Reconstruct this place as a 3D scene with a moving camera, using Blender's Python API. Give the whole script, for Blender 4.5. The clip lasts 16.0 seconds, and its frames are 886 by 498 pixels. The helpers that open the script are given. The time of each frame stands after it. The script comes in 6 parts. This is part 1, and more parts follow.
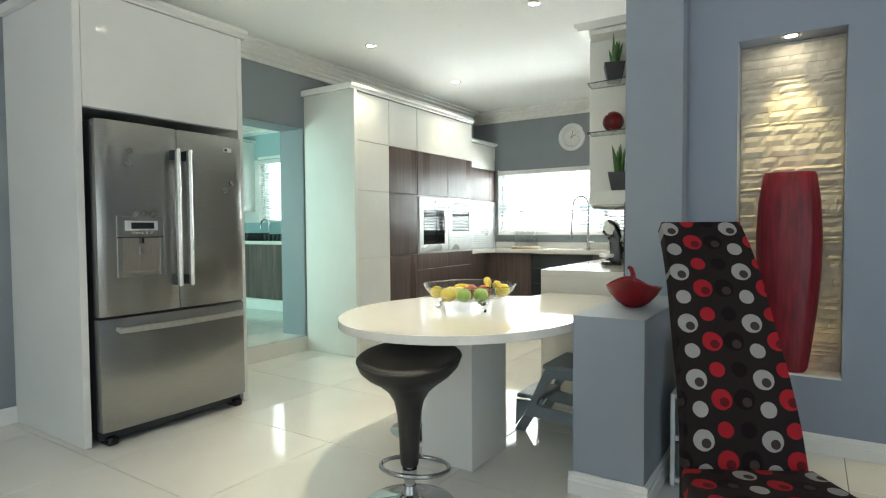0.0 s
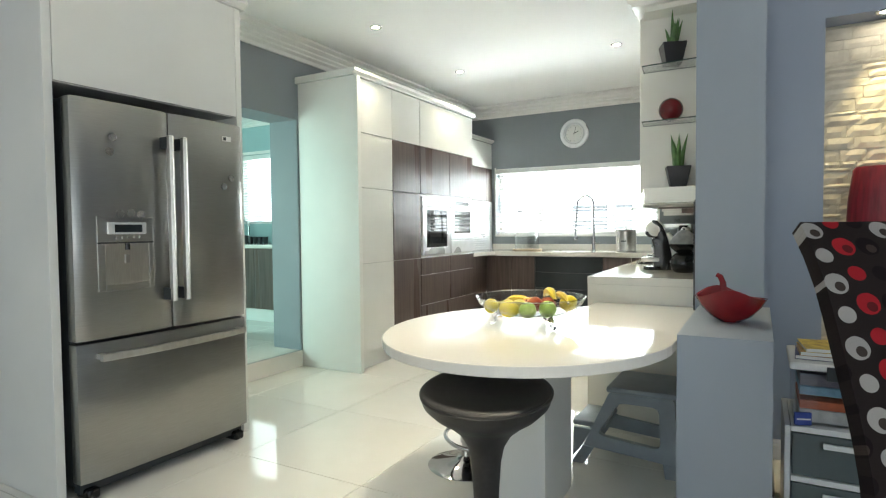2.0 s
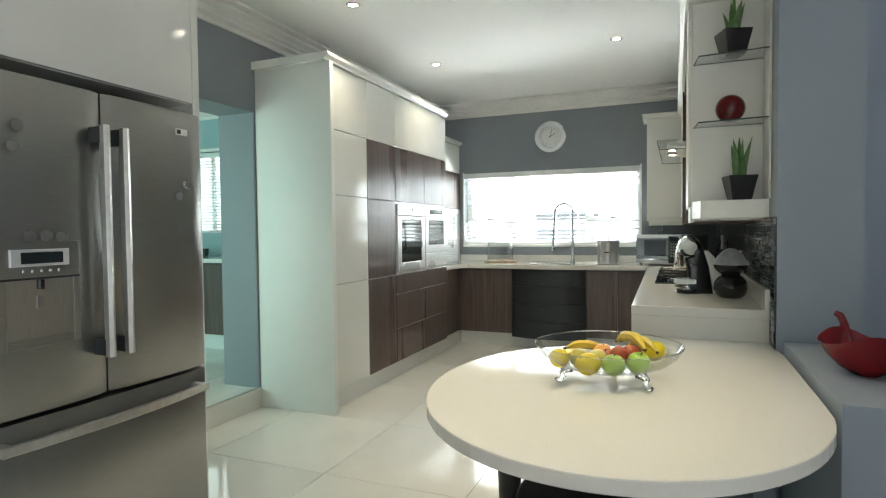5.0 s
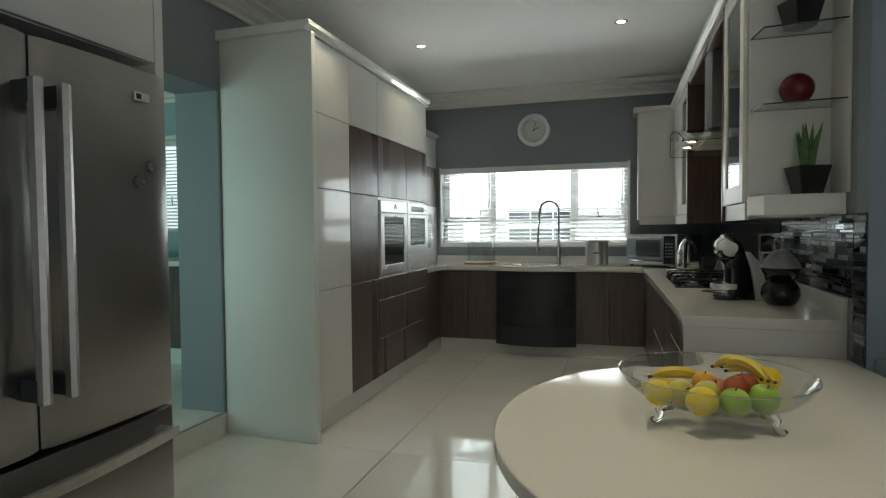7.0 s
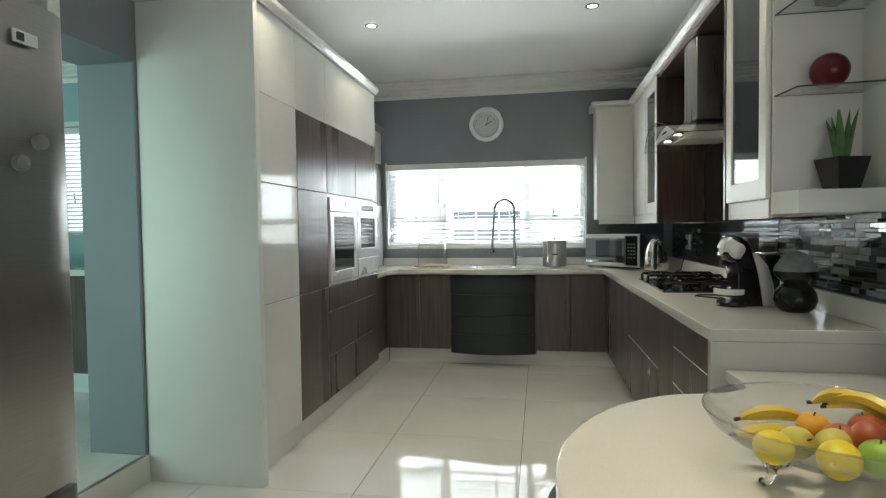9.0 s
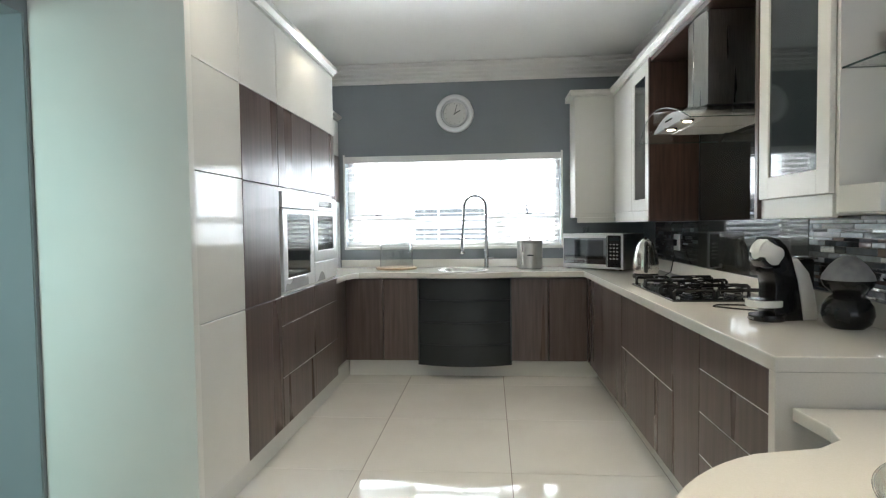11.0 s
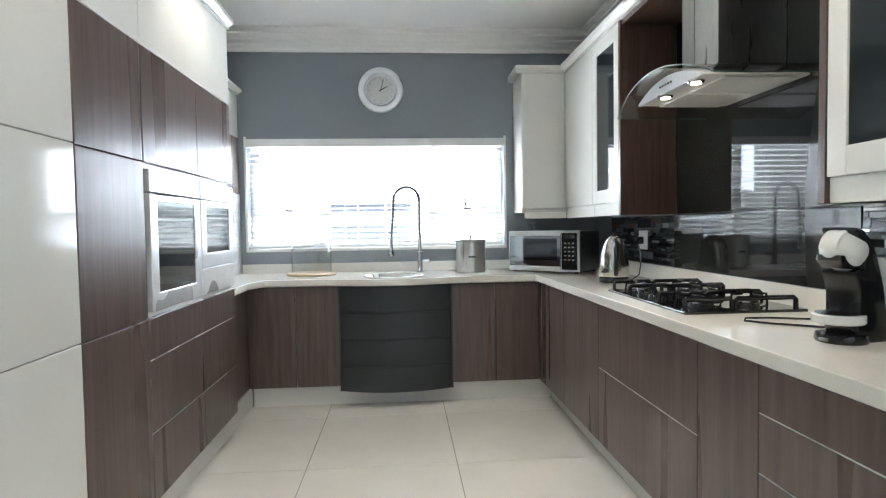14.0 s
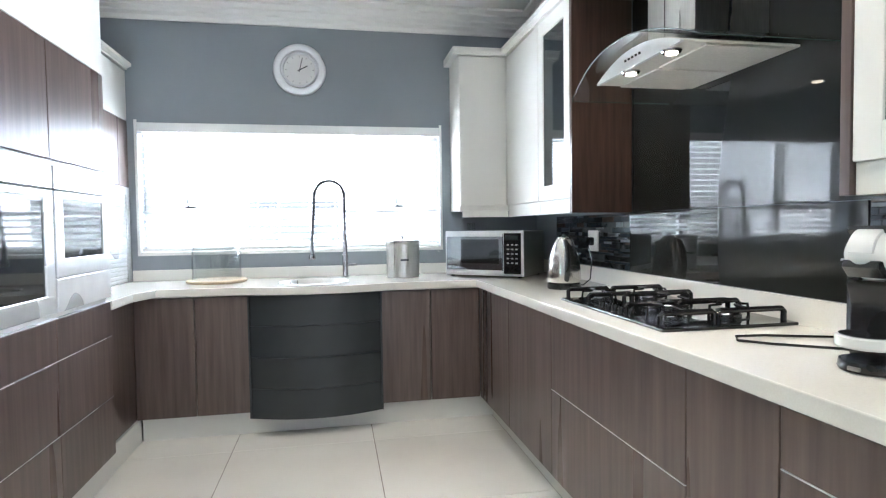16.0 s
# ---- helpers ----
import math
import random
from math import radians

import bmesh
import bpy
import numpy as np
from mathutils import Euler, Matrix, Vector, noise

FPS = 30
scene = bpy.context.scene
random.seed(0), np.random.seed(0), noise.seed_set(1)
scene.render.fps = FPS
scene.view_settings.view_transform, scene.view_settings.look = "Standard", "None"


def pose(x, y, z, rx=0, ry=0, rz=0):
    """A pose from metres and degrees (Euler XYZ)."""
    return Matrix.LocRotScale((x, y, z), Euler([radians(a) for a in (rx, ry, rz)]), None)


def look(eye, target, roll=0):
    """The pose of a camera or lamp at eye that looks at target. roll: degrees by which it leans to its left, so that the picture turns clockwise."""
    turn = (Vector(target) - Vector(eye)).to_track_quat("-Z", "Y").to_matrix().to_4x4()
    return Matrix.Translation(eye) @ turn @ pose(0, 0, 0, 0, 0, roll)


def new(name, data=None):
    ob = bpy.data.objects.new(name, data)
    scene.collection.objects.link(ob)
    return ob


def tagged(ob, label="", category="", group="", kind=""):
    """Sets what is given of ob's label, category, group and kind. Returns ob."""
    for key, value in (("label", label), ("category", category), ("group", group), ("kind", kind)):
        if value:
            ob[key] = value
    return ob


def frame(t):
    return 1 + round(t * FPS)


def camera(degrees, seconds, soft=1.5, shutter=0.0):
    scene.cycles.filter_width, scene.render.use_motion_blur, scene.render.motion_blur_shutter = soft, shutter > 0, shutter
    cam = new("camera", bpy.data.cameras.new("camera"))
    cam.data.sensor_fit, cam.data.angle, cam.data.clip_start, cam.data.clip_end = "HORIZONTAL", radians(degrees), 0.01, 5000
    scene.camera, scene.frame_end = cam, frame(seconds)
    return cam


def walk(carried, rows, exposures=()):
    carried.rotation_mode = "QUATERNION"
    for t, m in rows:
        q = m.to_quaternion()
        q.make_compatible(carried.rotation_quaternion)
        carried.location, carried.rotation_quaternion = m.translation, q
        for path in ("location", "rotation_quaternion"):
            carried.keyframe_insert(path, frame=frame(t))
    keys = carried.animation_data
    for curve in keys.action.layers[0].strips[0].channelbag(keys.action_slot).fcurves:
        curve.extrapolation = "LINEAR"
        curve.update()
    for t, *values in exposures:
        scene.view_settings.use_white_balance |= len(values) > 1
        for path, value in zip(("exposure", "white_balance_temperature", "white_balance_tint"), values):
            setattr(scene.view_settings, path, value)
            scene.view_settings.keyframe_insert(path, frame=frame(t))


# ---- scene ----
cam = camera(76.0, 16.0, soft=1.2)
PATH = [
    (0, (0.365, 0.132, 1.2), (-0.722, 1.808, 1.124), -0.4),
    (0.5, (0.206, 0.178, 1.23), (-0.859, 1.869, 1.148), -0.3),
    (1, (0.079, 0.212, 1.218), (-0.959, 1.919, 1.142), -0.3),
    (1.5, (-0.086, 0.247, 1.208), (-1.089, 1.976, 1.134), -0.5),
    (2, (-0.253, 0.319, 1.207), (-1.23, 2.063, 1.134), -0.6),
    (2.5, (-0.395, 0.386, 1.197), (-1.343, 2.146, 1.128), -0.6),
    (3, (-0.568, 0.454, 1.208), (-1.482, 2.232, 1.142), -0.5),
    (3.5, (-0.676, 0.509, 1.261), (-1.546, 2.308, 1.191), -0.5),
    (4, (-0.753, 0.561, 1.3), (-1.575, 2.383, 1.228), -0.5),
    (6.5, (-1.302, 0.986, 1.29), (-1.954, 2.876, 1.224), -0.6),
    (7, (-1.417, 1.062, 1.292), (-2.006, 2.972, 1.223), -0.5),
    (7.5, (-1.526, 1.164, 1.27), (-2.05, 3.093, 1.212), -0.7),
    (8, (-1.616, 1.26, 1.273), (-2.065, 3.208, 1.212), -0.8),
    (8.5, (-1.68, 1.349, 1.29), (-2.071, 3.309, 1.225), -0.8),
    (9, (-1.77, 1.444, 1.299), (-2.106, 3.414, 1.228), -0.8),
    (11.5, (-2.041, 2.065, 1.315), (-2.159, 4.06, 1.232), -0.8),
    (12, (-2.101, 2.18, 1.298), (-2.164, 4.178, 1.219), -0.8),
    (12.5, (-2.106, 2.295, 1.278), (-2.127, 4.294, 1.204), -0.8),
    (13, (-2.144, 2.448, 1.287), (-2.111, 4.446, 1.208), -0.8),
    (13.5, (-2.158, 2.584, 1.273), (-2.07, 4.581, 1.197), -0.8),
    (14, (-2.153, 2.745, 1.271), (-2.012, 4.739, 1.192), -0.9),
    (14.5, (-2.127, 2.874, 1.267), (-1.939, 4.864, 1.187), -0.8),
    (15, (-2.086, 2.996, 1.265), (-1.852, 4.98, 1.18), -1.0),
    (15.5, (-2.074, 3.103, 1.278), (-1.777, 5.079, 1.188), -0.9),
    (16, (-2.086, 3.223, 1.262), (-1.713, 5.187, 1.182), -0.8),
]
EXPOSURES = [(0, 0.70, 6400, 4), (1.0, 0.80, 6400, 5), (4.2, 0.80, 6400, 7), (6.3, -0.86, 6450, 6), (7.0, -0.92, 6450, 6), (9.0, -0.13, 6350, 8), (11.3, 0.28, 6200, 13), (14, 0.66, 5950, 14), (16, 1.13, 5750, 15)]
walk(cam, [(t, look(eye, target, roll)) for t, eye, target, roll in PATH], EXPOSURES)

# ---- light: daylight, added fill lamps, warm downlights ----
world = bpy.data.worlds.new("daylight")
scene.world = world
world.use_nodes = True
wn = world.node_tree
sky = wn.nodes.new("ShaderNodeTexSky")
sky.sky_type = "NISHITA"
sky.sun_disc = False
sky.sun_elevation, sky.sun_rotation = radians(58), radians(205)
wn.nodes["Background"].inputs["Strength"].default_value = 0.12
wn.links.new(sky.outputs["Color"], wn.nodes["Background"].inputs["Color"])

sun_data = bpy.data.lights.new("sun", "SUN")
sun_data.energy, sun_data.angle, sun_data.color = 3.5, radians(0.5), (1.0, 0.95, 0.88)
sun = new("sun", sun_data)
sun.matrix_world = look((-4, -9, 18), (0, 0, 0))


YB_OUT = 9.0                              # yard outside the kitchen window; the added fill lamp hides here below the sill


def area_lamp(name, eye, target, sx, sy, watts, color):
    d = bpy.data.lights.new(name, "AREA")
    d.shape, d.size, d.size_y, d.energy, d.color = "RECTANGLE", sx, sy, watts, color
    ob = new(name, d)
    ob.matrix_world = look(eye, target)
    return ob


# Two added fills for daylight assumed to come from the unseen dining side.
area_lamp("dining_window_light", (3.42, -0.6, 1.3), (0, -0.6, 1.2), 3.4, 2.1, 14, (0.93, 0.97, 1.0))
area_lamp("patio_door_light", (-0.6, -3.42, 1.2), (-0.6, 0, 1.2), 4.2, 2.1, 8, (0.95, 0.98, 1.0))
# Added lamp, out of sight below the sill, aimed up to brighten the ceiling.
area_lamp("kitchen_window_light", (-2.36, YB_OUT, 0.42), (-2.36, 4.4, 2.2), 3.2, 1.4, 900, (0.95, 0.98, 1.0))
# Added cyan-green fill in an unseen scullery opening, for brightness.
area_lamp("scullery_door_light", (-5.6, 1.08, 1.35), (-5.6, 3, 1.3), 1.9, 2.0, 42, (0.60, 1.0, 0.88))


def lamp_spot(name, x, y, z, watts, angle=100, color=(1.0, 0.89, 0.67)):
    d = bpy.data.lights.new(name, "SPOT")
    d.energy, d.color, d.spot_size, d.spot_blend, d.shadow_soft_size = watts, color, radians(angle), 0.9, 0.025
    ob = new(name, d)
    ob.location = (x, y, z)
    return ob


# ---- materials ----
def shader(name, color, rough=0.5, metal=0.0, **extra):
    m = bpy.data.materials.new(name)
    m.use_nodes = True
    b = m.node_tree.nodes["Principled BSDF"]
    b.inputs["Base Color"].default_value = (*color, 1)
    b.inputs["Roughness"].default_value = rough
    b.inputs["Metallic"].default_value = metal
    for key, value in extra.items():
        b.inputs[key.replace("_", " ")].default_value = value
    return m


def nodes_of(m):
    t = m.node_tree
    return t, t.nodes, t.links, t.nodes["Principled BSDF"]


def mottled(m, color_a, color_b, scale, stretch=(1, 1, 1), bump=0.0, bump_scale=None, rough_range=None, per_piece=0.0, detail=4.0, contrast=(0.3, 0.7)):
    """Two-tone noise in the base colour at real-world size, with fine relief and uneven gloss."""
    t, n, l, b = nodes_of(m)
    geo = n.new("ShaderNodeNewGeometry")
    mp = n.new("ShaderNodeMapping")
    mp.inputs["Scale"].default_value = stretch
    info = n.new("ShaderNodeObjectInfo")
    off = n.new("ShaderNodeVectorMath")
    off.operation = "MULTIPLY_ADD"
    l.new(info.outputs["Random"], off.inputs[0])
    off.inputs[1].default_value = (7.3 * per_piece, 5.1 * per_piece, 3.7 * per_piece)
    l.new(geo.outputs["Position"], off.inputs[2])
    l.new(off.outputs[0], mp.inputs["Vector"])
    tx = n.new("ShaderNodeTexNoise")
    tx.inputs["Scale"].default_value, tx.inputs["Detail"].default_value = scale, detail
    l.new(mp.outputs["Vector"], tx.inputs["Vector"])
    ramp = n.new("ShaderNodeValToRGB")
    ramp.color_ramp.elements[0].position, ramp.color_ramp.elements[1].position = contrast
    ramp.color_ramp.elements[0].color, ramp.color_ramp.elements[1].color = (*color_a, 1), (*color_b, 1)
    l.new(tx.outputs["Fac"], ramp.inputs["Fac"])
    l.new(ramp.outputs["Color"], b.inputs["Base Color"])
    if rough_range:
        big = n.new("ShaderNodeTexNoise")
        big.inputs["Scale"].default_value = scale * 0.13
        l.new(mp.outputs["Vector"], big.inputs["Vector"])
        mr = n.new("ShaderNodeMapRange")
        mr.inputs["From Min"].default_value, mr.inputs["From Max"].default_value = 0.3, 0.7
        mr.inputs["To Min"].default_value, mr.inputs["To Max"].default_value = rough_range
        l.new(big.outputs["Fac"], mr.inputs["Value"])
        l.new(mr.outputs["Result"], b.inputs["Roughness"])
    if bump:
        bt = n.new("ShaderNodeTexNoise")
        bt.inputs["Scale"].default_value, bt.inputs["Detail"].default_value = bump_scale or scale, 3
        l.new(mp.outputs["Vector"], bt.inputs["Vector"])
        bp = n.new("ShaderNodeBump")
        bp.inputs["Strength"].default_value, bp.inputs["Distance"].default_value = bump, 0.002
        l.new(bt.outputs["Fac"], bp.inputs["Height"])
        l.new(bp.outputs["Normal"], b.inputs["Normal"])
    return m


M = {}
M["white"] = mottled(shader("white_gloss_lacquer", (0.8, 0.8, 0.76), 0.13, IOR=1.5), (0.78, 0.78, 0.74), (0.83, 0.83, 0.79), 2.0, bump=0.02, bump_scale=9, rough_range=(0.055, 0.085))
M["white_satin"] = mottled(shader("white_satin_lacquer", (0.8, 0.8, 0.76), 0.3), (0.78, 0.78, 0.74), (0.83, 0.83, 0.79), 2.0, bump=0.02, bump_scale=9, rough_range=(0.27, 0.36))
# Slat white is dulled in colour for its backlit shade.
M["blind"] = mottled(shader("backlit_blind_slat", (0.6, 0.6, 0.59), 0.4), (0.57, 0.57, 0.56), (0.63, 0.63, 0.62), 8)
M["cream"] = mottled(shader("cream_satin_lacquer", (0.8, 0.79, 0.74), 0.3), (0.77, 0.76, 0.71), (0.82, 0.81, 0.76), 2.0, bump=0.03, bump_scale=12, rough_range=(0.25, 0.36))
M["wood"] = mottled(shader("dark_wood_laminate", (0.1, 0.07, 0.06), 0.3), (0.076, 0.053, 0.046), (0.162, 0.118, 0.103), 9, (4, 4, 0.22), bump=0.07, bump_scale=26, rough_range=(0.26, 0.36), per_piece=1.0, detail=8, contrast=(0.25, 0.78))
M["brown"] = mottled(shader("brown_wood_veneer", (0.1, 0.04, 0.02), 0.28), (0.050, 0.028, 0.021), (0.100, 0.058, 0.043), 9, (5, 5, 0.35), bump=0.1, bump_scale=30, per_piece=1.0, detail=6)
M["quartz"] = mottled(shader("white_quartz_worktop", (0.78, 0.75, 0.68), 0.12), (0.755, 0.73, 0.665), (0.795, 0.77, 0.71), 220, rough_range=(0.045, 0.075), detail=2)
M["tile"] = mottled(shader("polished_cream_porcelain", (0.75, 0.72, 0.66), 0.05), (0.72, 0.70, 0.65), (0.79, 0.77, 0.72), 1.7, per_piece=1.0, rough_range=(0.02, 0.045))
M["grout"] = mottled(shader("grey_brown_grout", (0.2, 0.17, 0.14), 0.8), (0.16, 0.13, 0.11), (0.26, 0.22, 0.19), 30)
M["wall"] = mottled(shader("grey_blue_wall_paint", (0.27, 0.31, 0.34), 0.55), (0.230, 0.256, 0.278), (0.256, 0.283, 0.306), 1.3, bump=0.12, bump_scale=160, rough_range=(0.5, 0.62))
# Wall paint made bluer so its colour holds the cool daylight.
M["blue"] = mottled(shader("blue_cast_wall_paint", (0.29, 0.34, 0.43), 0.55), (0.265, 0.305, 0.375), (0.288, 0.33, 0.40), 1.3, bump=0.12, bump_scale=160)
# Separate tone for pier and low wall, with cool daylight mixed into it.
M["pier"] = mottled(shader("cool_cast_wall_paint", (0.25, 0.28, 0.325), 0.55), (0.275, 0.314, 0.362), (0.300, 0.342, 0.392), 1.3, bump=0.12, bump_scale=160)
# Aqua tone holds the cyan-green scullery light in the wall colour.
M["teal"] = mottled(shader("aqua_cast_wall_paint", (0.35, 0.5, 0.52), 0.6), (0.33, 0.47, 0.49), (0.37, 0.52, 0.54), 1.3, bump=0.1, bump_scale=160)
M["ceiling"] = mottled(shader("white_ceiling_paint", (0.8, 0.8, 0.78), 0.8), (0.86, 0.86, 0.84), (0.89, 0.89, 0.87), 0.9, bump=0.08, bump_scale=120)
M["trim"] = mottled(shader("white_trim_paint", (0.82, 0.81, 0.78), 0.4), (0.79, 0.78, 0.745), (0.84, 0.83, 0.80), 3, bump=0.04, bump_scale=60)
M["steel"] = mottled(shader("brushed_stainless_steel", (0.36, 0.36, 0.345), 0.3, 1.0), (0.335, 0.335, 0.322), (0.37, 0.37, 0.357), 40, (0.3, 0.3, 10), rough_range=(0.29, 0.33))
M["steel_v"] = mottled(shader("satin_steel", (0.66, 0.65, 0.62), 0.3, 1.0), (0.55, 0.54, 0.515), (0.65, 0.64, 0.61), 20, (9, 9, 0.6), rough_range=(0.26, 0.36))
M["satin"] = mottled(shader("warm_satin_steel", (0.62, 0.60, 0.56), 0.38, 1.0), (0.58, 0.56, 0.52), (0.66, 0.64, 0.60), 30, rough_range=(0.34, 0.42))
M["satin_dark"] = mottled(shader("shaded_satin_steel", (0.42, 0.41, 0.38), 0.36, 1.0), (0.39, 0.38, 0.355), (0.45, 0.44, 0.41), 30, (9, 9, 0.6), rough_range=(0.33, 0.40))
M["chrome"] = shader("chrome", (0.46, 0.46, 0.47), 0.08, 1.0)
M["alu"] = mottled(shader("pale_aluminium", (0.78, 0.79, 0.80), 0.3, 0.45), (0.75, 0.76, 0.77), (0.82, 0.83, 0.84), 12, rough_range=(0.25, 0.36))
M["black_glass"] = shader("black_glass", (0.008, 0.009, 0.010), 0.04, IOR=1.55)
# Black glass with its base lifted to hold the faint veil over it.
M["splash_glass"] = shader("veiled_black_glass", (0.020, 0.021, 0.020), 0.03, IOR=1.45)
M["smoke"] = shader("smoked_door_glass", (0.020, 0.026, 0.028), 0.05, IOR=1.5)
M["black"] = mottled(shader("black_gloss_plastic", (0.012, 0.012, 0.013), 0.18), (0.010, 0.010, 0.011), (0.016, 0.016, 0.017), 8)
M["black_matt"] = mottled(shader("black_cast_iron", (0.015, 0.015, 0.016), 0.5), (0.012, 0.012, 0.012), (0.022, 0.022, 0.022), 60, bump=0.1, bump_scale=200)
# Aluminium turned pale beige to hold the light reflected up off the worktop.
M["filter"] = mottled(shader("uplit_filter_metal", (0.72, 0.69, 0.63), 0.45, 0.25), (0.68, 0.65, 0.59), (0.76, 0.73, 0.67), 90, rough_range=(0.4, 0.5))
M["mirror_glass"] = shader("mirrored_door_glass", (0.34, 0.365, 0.39), 0.05, 1.0)
M["mirror_dark"] = shader("dark_mirrored_glass", (0.13, 0.14, 0.15), 0.05, 1.0)
M["charcoal"] = mottled(shader("charcoal_satin_lacquer", (0.03, 0.036, 0.04), 0.28), (0.026, 0.031, 0.034), (0.034, 0.040, 0.044), 3, rough_range=(0.36, 0.46))
M["leather"] = mottled(shader("black_leatherette", (0.014, 0.013, 0.013), 0.46), (0.011, 0.010, 0.010), (0.020, 0.018, 0.018), 60, bump=0.25, bump_scale=350)


def clear(name, tint, base):
    """Thin clear sheet: lets light through, glossier at a slant."""
    m = bpy.data.materials.new(name)
    m.use_nodes = True
    t = m.node_tree
    for n in list(t.nodes):
        t.nodes.remove(n)
    out, mix = t.nodes.new("ShaderNodeOutputMaterial"), t.nodes.new("ShaderNodeMixShader")
    tr, gl, lw = t.nodes.new("ShaderNodeBsdfTransparent"), t.nodes.new("ShaderNodeBsdfGlossy"), t.nodes.new("ShaderNodeLayerWeight")
    steep, fr = t.nodes.new("ShaderNodeMath"), t.nodes.new("ShaderNodeMath")
    lw.inputs["Blend"].default_value = 0.5
    steep.operation, fr.operation = "POWER", "MULTIPLY_ADD"
    steep.inputs[1].default_value = 4.0
    fr.inputs[1].default_value, fr.inputs[2].default_value = 0.8, base
    t.links.new(lw.outputs["Facing"], steep.inputs[0])
    t.links.new(steep.outputs[0], fr.inputs[0])
    tr.inputs["Color"].default_value = (*tint, 1)
    gl.inputs["Roughness"].default_value = 0.01
    t.links.new(fr.outputs[0], mix.inputs["Fac"])
    t.links.new(tr.outputs[0], mix.inputs[1])
    t.links.new(gl.outputs[0], mix.inputs[2])
    t.links.new(mix.outputs[0], out.inputs["Surface"])
    return m


M["bowl_glass"] = clear("bowl_clear_glass", (0.935, 0.945, 0.94), 0.05)
M["thin_glass"] = clear("thin_clear_glass", (0.965, 0.98, 0.975), 0.04)
M["acrylic"] = clear("clear_acrylic", (0.95, 0.96, 0.96), 0.05)
M["pale_glass"] = shader("cloudy_clear_glass", (0.5, 0.5, 0.49), 0.05, IOR=1.4, Transmission_Weight=0.8)
M["grey_pane"] = shader("far_window_glass", (0.07, 0.075, 0.08), 0.2)
M["edge_glass"] = shader("green_glass_edge", (0.05, 0.085, 0.075), 0.1)
M["glass"] = shader("clear_glass", (1, 1, 1), 0.0, IOR=1.45, Transmission_Weight=1.0)
M["red"] = mottled(shader("red_glazed_ceramic", (0.22, 0.006, 0.012), 0.16), (0.17, 0.004, 0.009), (0.26, 0.008, 0.014), 6, bump=0.03, bump_scale=20)
M["red_glass"] = mottled(shader("dark_red_glass", (0.12, 0.003, 0.006), 0.05), (0.09, 0.002, 0.004), (0.15, 0.004, 0.008), 5)
M["vase"] = mottled(shader("crimson_textured_lacquer", (0.2, 0.006, 0.02), 0.42), (0.11, 0.003, 0.010), (0.25, 0.008, 0.022), 10, (6, 6, 0.5), bump=0.35, bump_scale=18)
M["white_plastic"] = mottled(shader("white_gloss_plastic", (0.8, 0.8, 0.78), 0.2), (0.78, 0.78, 0.76), (0.82, 0.82, 0.80), 10)
M["grey_plastic"] = mottled(shader("grey_blue_plastic", (0.2, 0.23, 0.26), 0.4), (0.24, 0.275, 0.305), (0.29, 0.325, 0.36), 12, bump=0.05, bump_scale=90)
M["stone"] = mottled(shader("cream_split_stone", (0.5, 0.46, 0.38), 0.8), (0.44, 0.405, 0.33), (0.60, 0.56, 0.47), 14, bump=0.35, bump_scale=26, per_piece=1.0, detail=6)
M["mirror"] = shader("pale_dial", (0.7, 0.7, 0.68), 0.3)


def glowing(name, color, strength):
    m = bpy.data.materials.new(name)
    m.use_nodes = True
    b = m.node_tree.nodes["Principled BSDF"]
    b.inputs["Base Color"].default_value = (*color, 1)
    b.inputs["Emission Color"].default_value = (*color, 1)
    b.inputs["Emission Strength"].default_value = strength
    return m


M["lamp"] = glowing("warm_lamp_glow", (1.0, 0.88, 0.7), 45)
M["hood_lamp"] = glowing("warm_hood_lamp", (1.0, 0.84, 0.6), 9)
M["sky_glow"] = glowing("bright_haze", (0.95, 0.98, 1.0), 6.5)
M["soft_glow"] = glowing("soft_haze", (0.85, 1.0, 0.98), 1.2)
M["display"] = glowing("blue_display", (0.10, 0.18, 0.2), 0.3)


# ---- building helpers ----
def root_of(ob):
    while ob.parent:
        ob = ob.parent
    return ob


def thing(name, at, label, category, group="", kind=""):
    ob = new(name)
    ob.empty_display_size = 0.1
    ob.location = at
    return tagged(ob, label, category, group, kind)


def part(name, bm, material, parent=None, label="", smooth=False, kind=""):
    """Link a bmesh, given in world metres, as one mesh under a thing or part."""
    if parent:
        bm.transform(Matrix.Translation(-root_of(parent).location))
    bmesh.ops.recalc_face_normals(bm, faces=bm.faces)
    me = bpy.data.meshes.new(name)
    bm.to_mesh(me)
    bm.free()
    me.materials.append(M[material])
    if smooth:
        me.shade_smooth()
        me.set_sharp_from_angle(angle=radians(38))
    ob = new(name, me)
    ob.parent = parent
    if label:
        ob["label"] = label
    if kind:
        ob["kind"] = kind
    return ob


def box(x0, x1, y0, y1, z0, z1, bevel=0.0, seg=2, bm=None):
    b = bmesh.new()
    bmesh.ops.create_cube(b, size=1, matrix=Matrix.Translation(((x0 + x1) / 2, (y0 + y1) / 2, (z0 + z1) / 2)) @ Matrix.Diagonal((abs(x1 - x0), abs(y1 - y0), abs(z1 - z0), 1)))
    if bevel:
        bmesh.ops.bevel(b, geom=b.edges[:], offset=bevel, segments=seg, affect="EDGES", profile=0.5)
    return b if bm is None else join(bm, b)


def join(bm, other):
    me = bpy.data.meshes.new("tmp")
    other.to_mesh(me)
    other.free()
    bm.from_mesh(me)
    bpy.data.meshes.remove(me)
    return bm


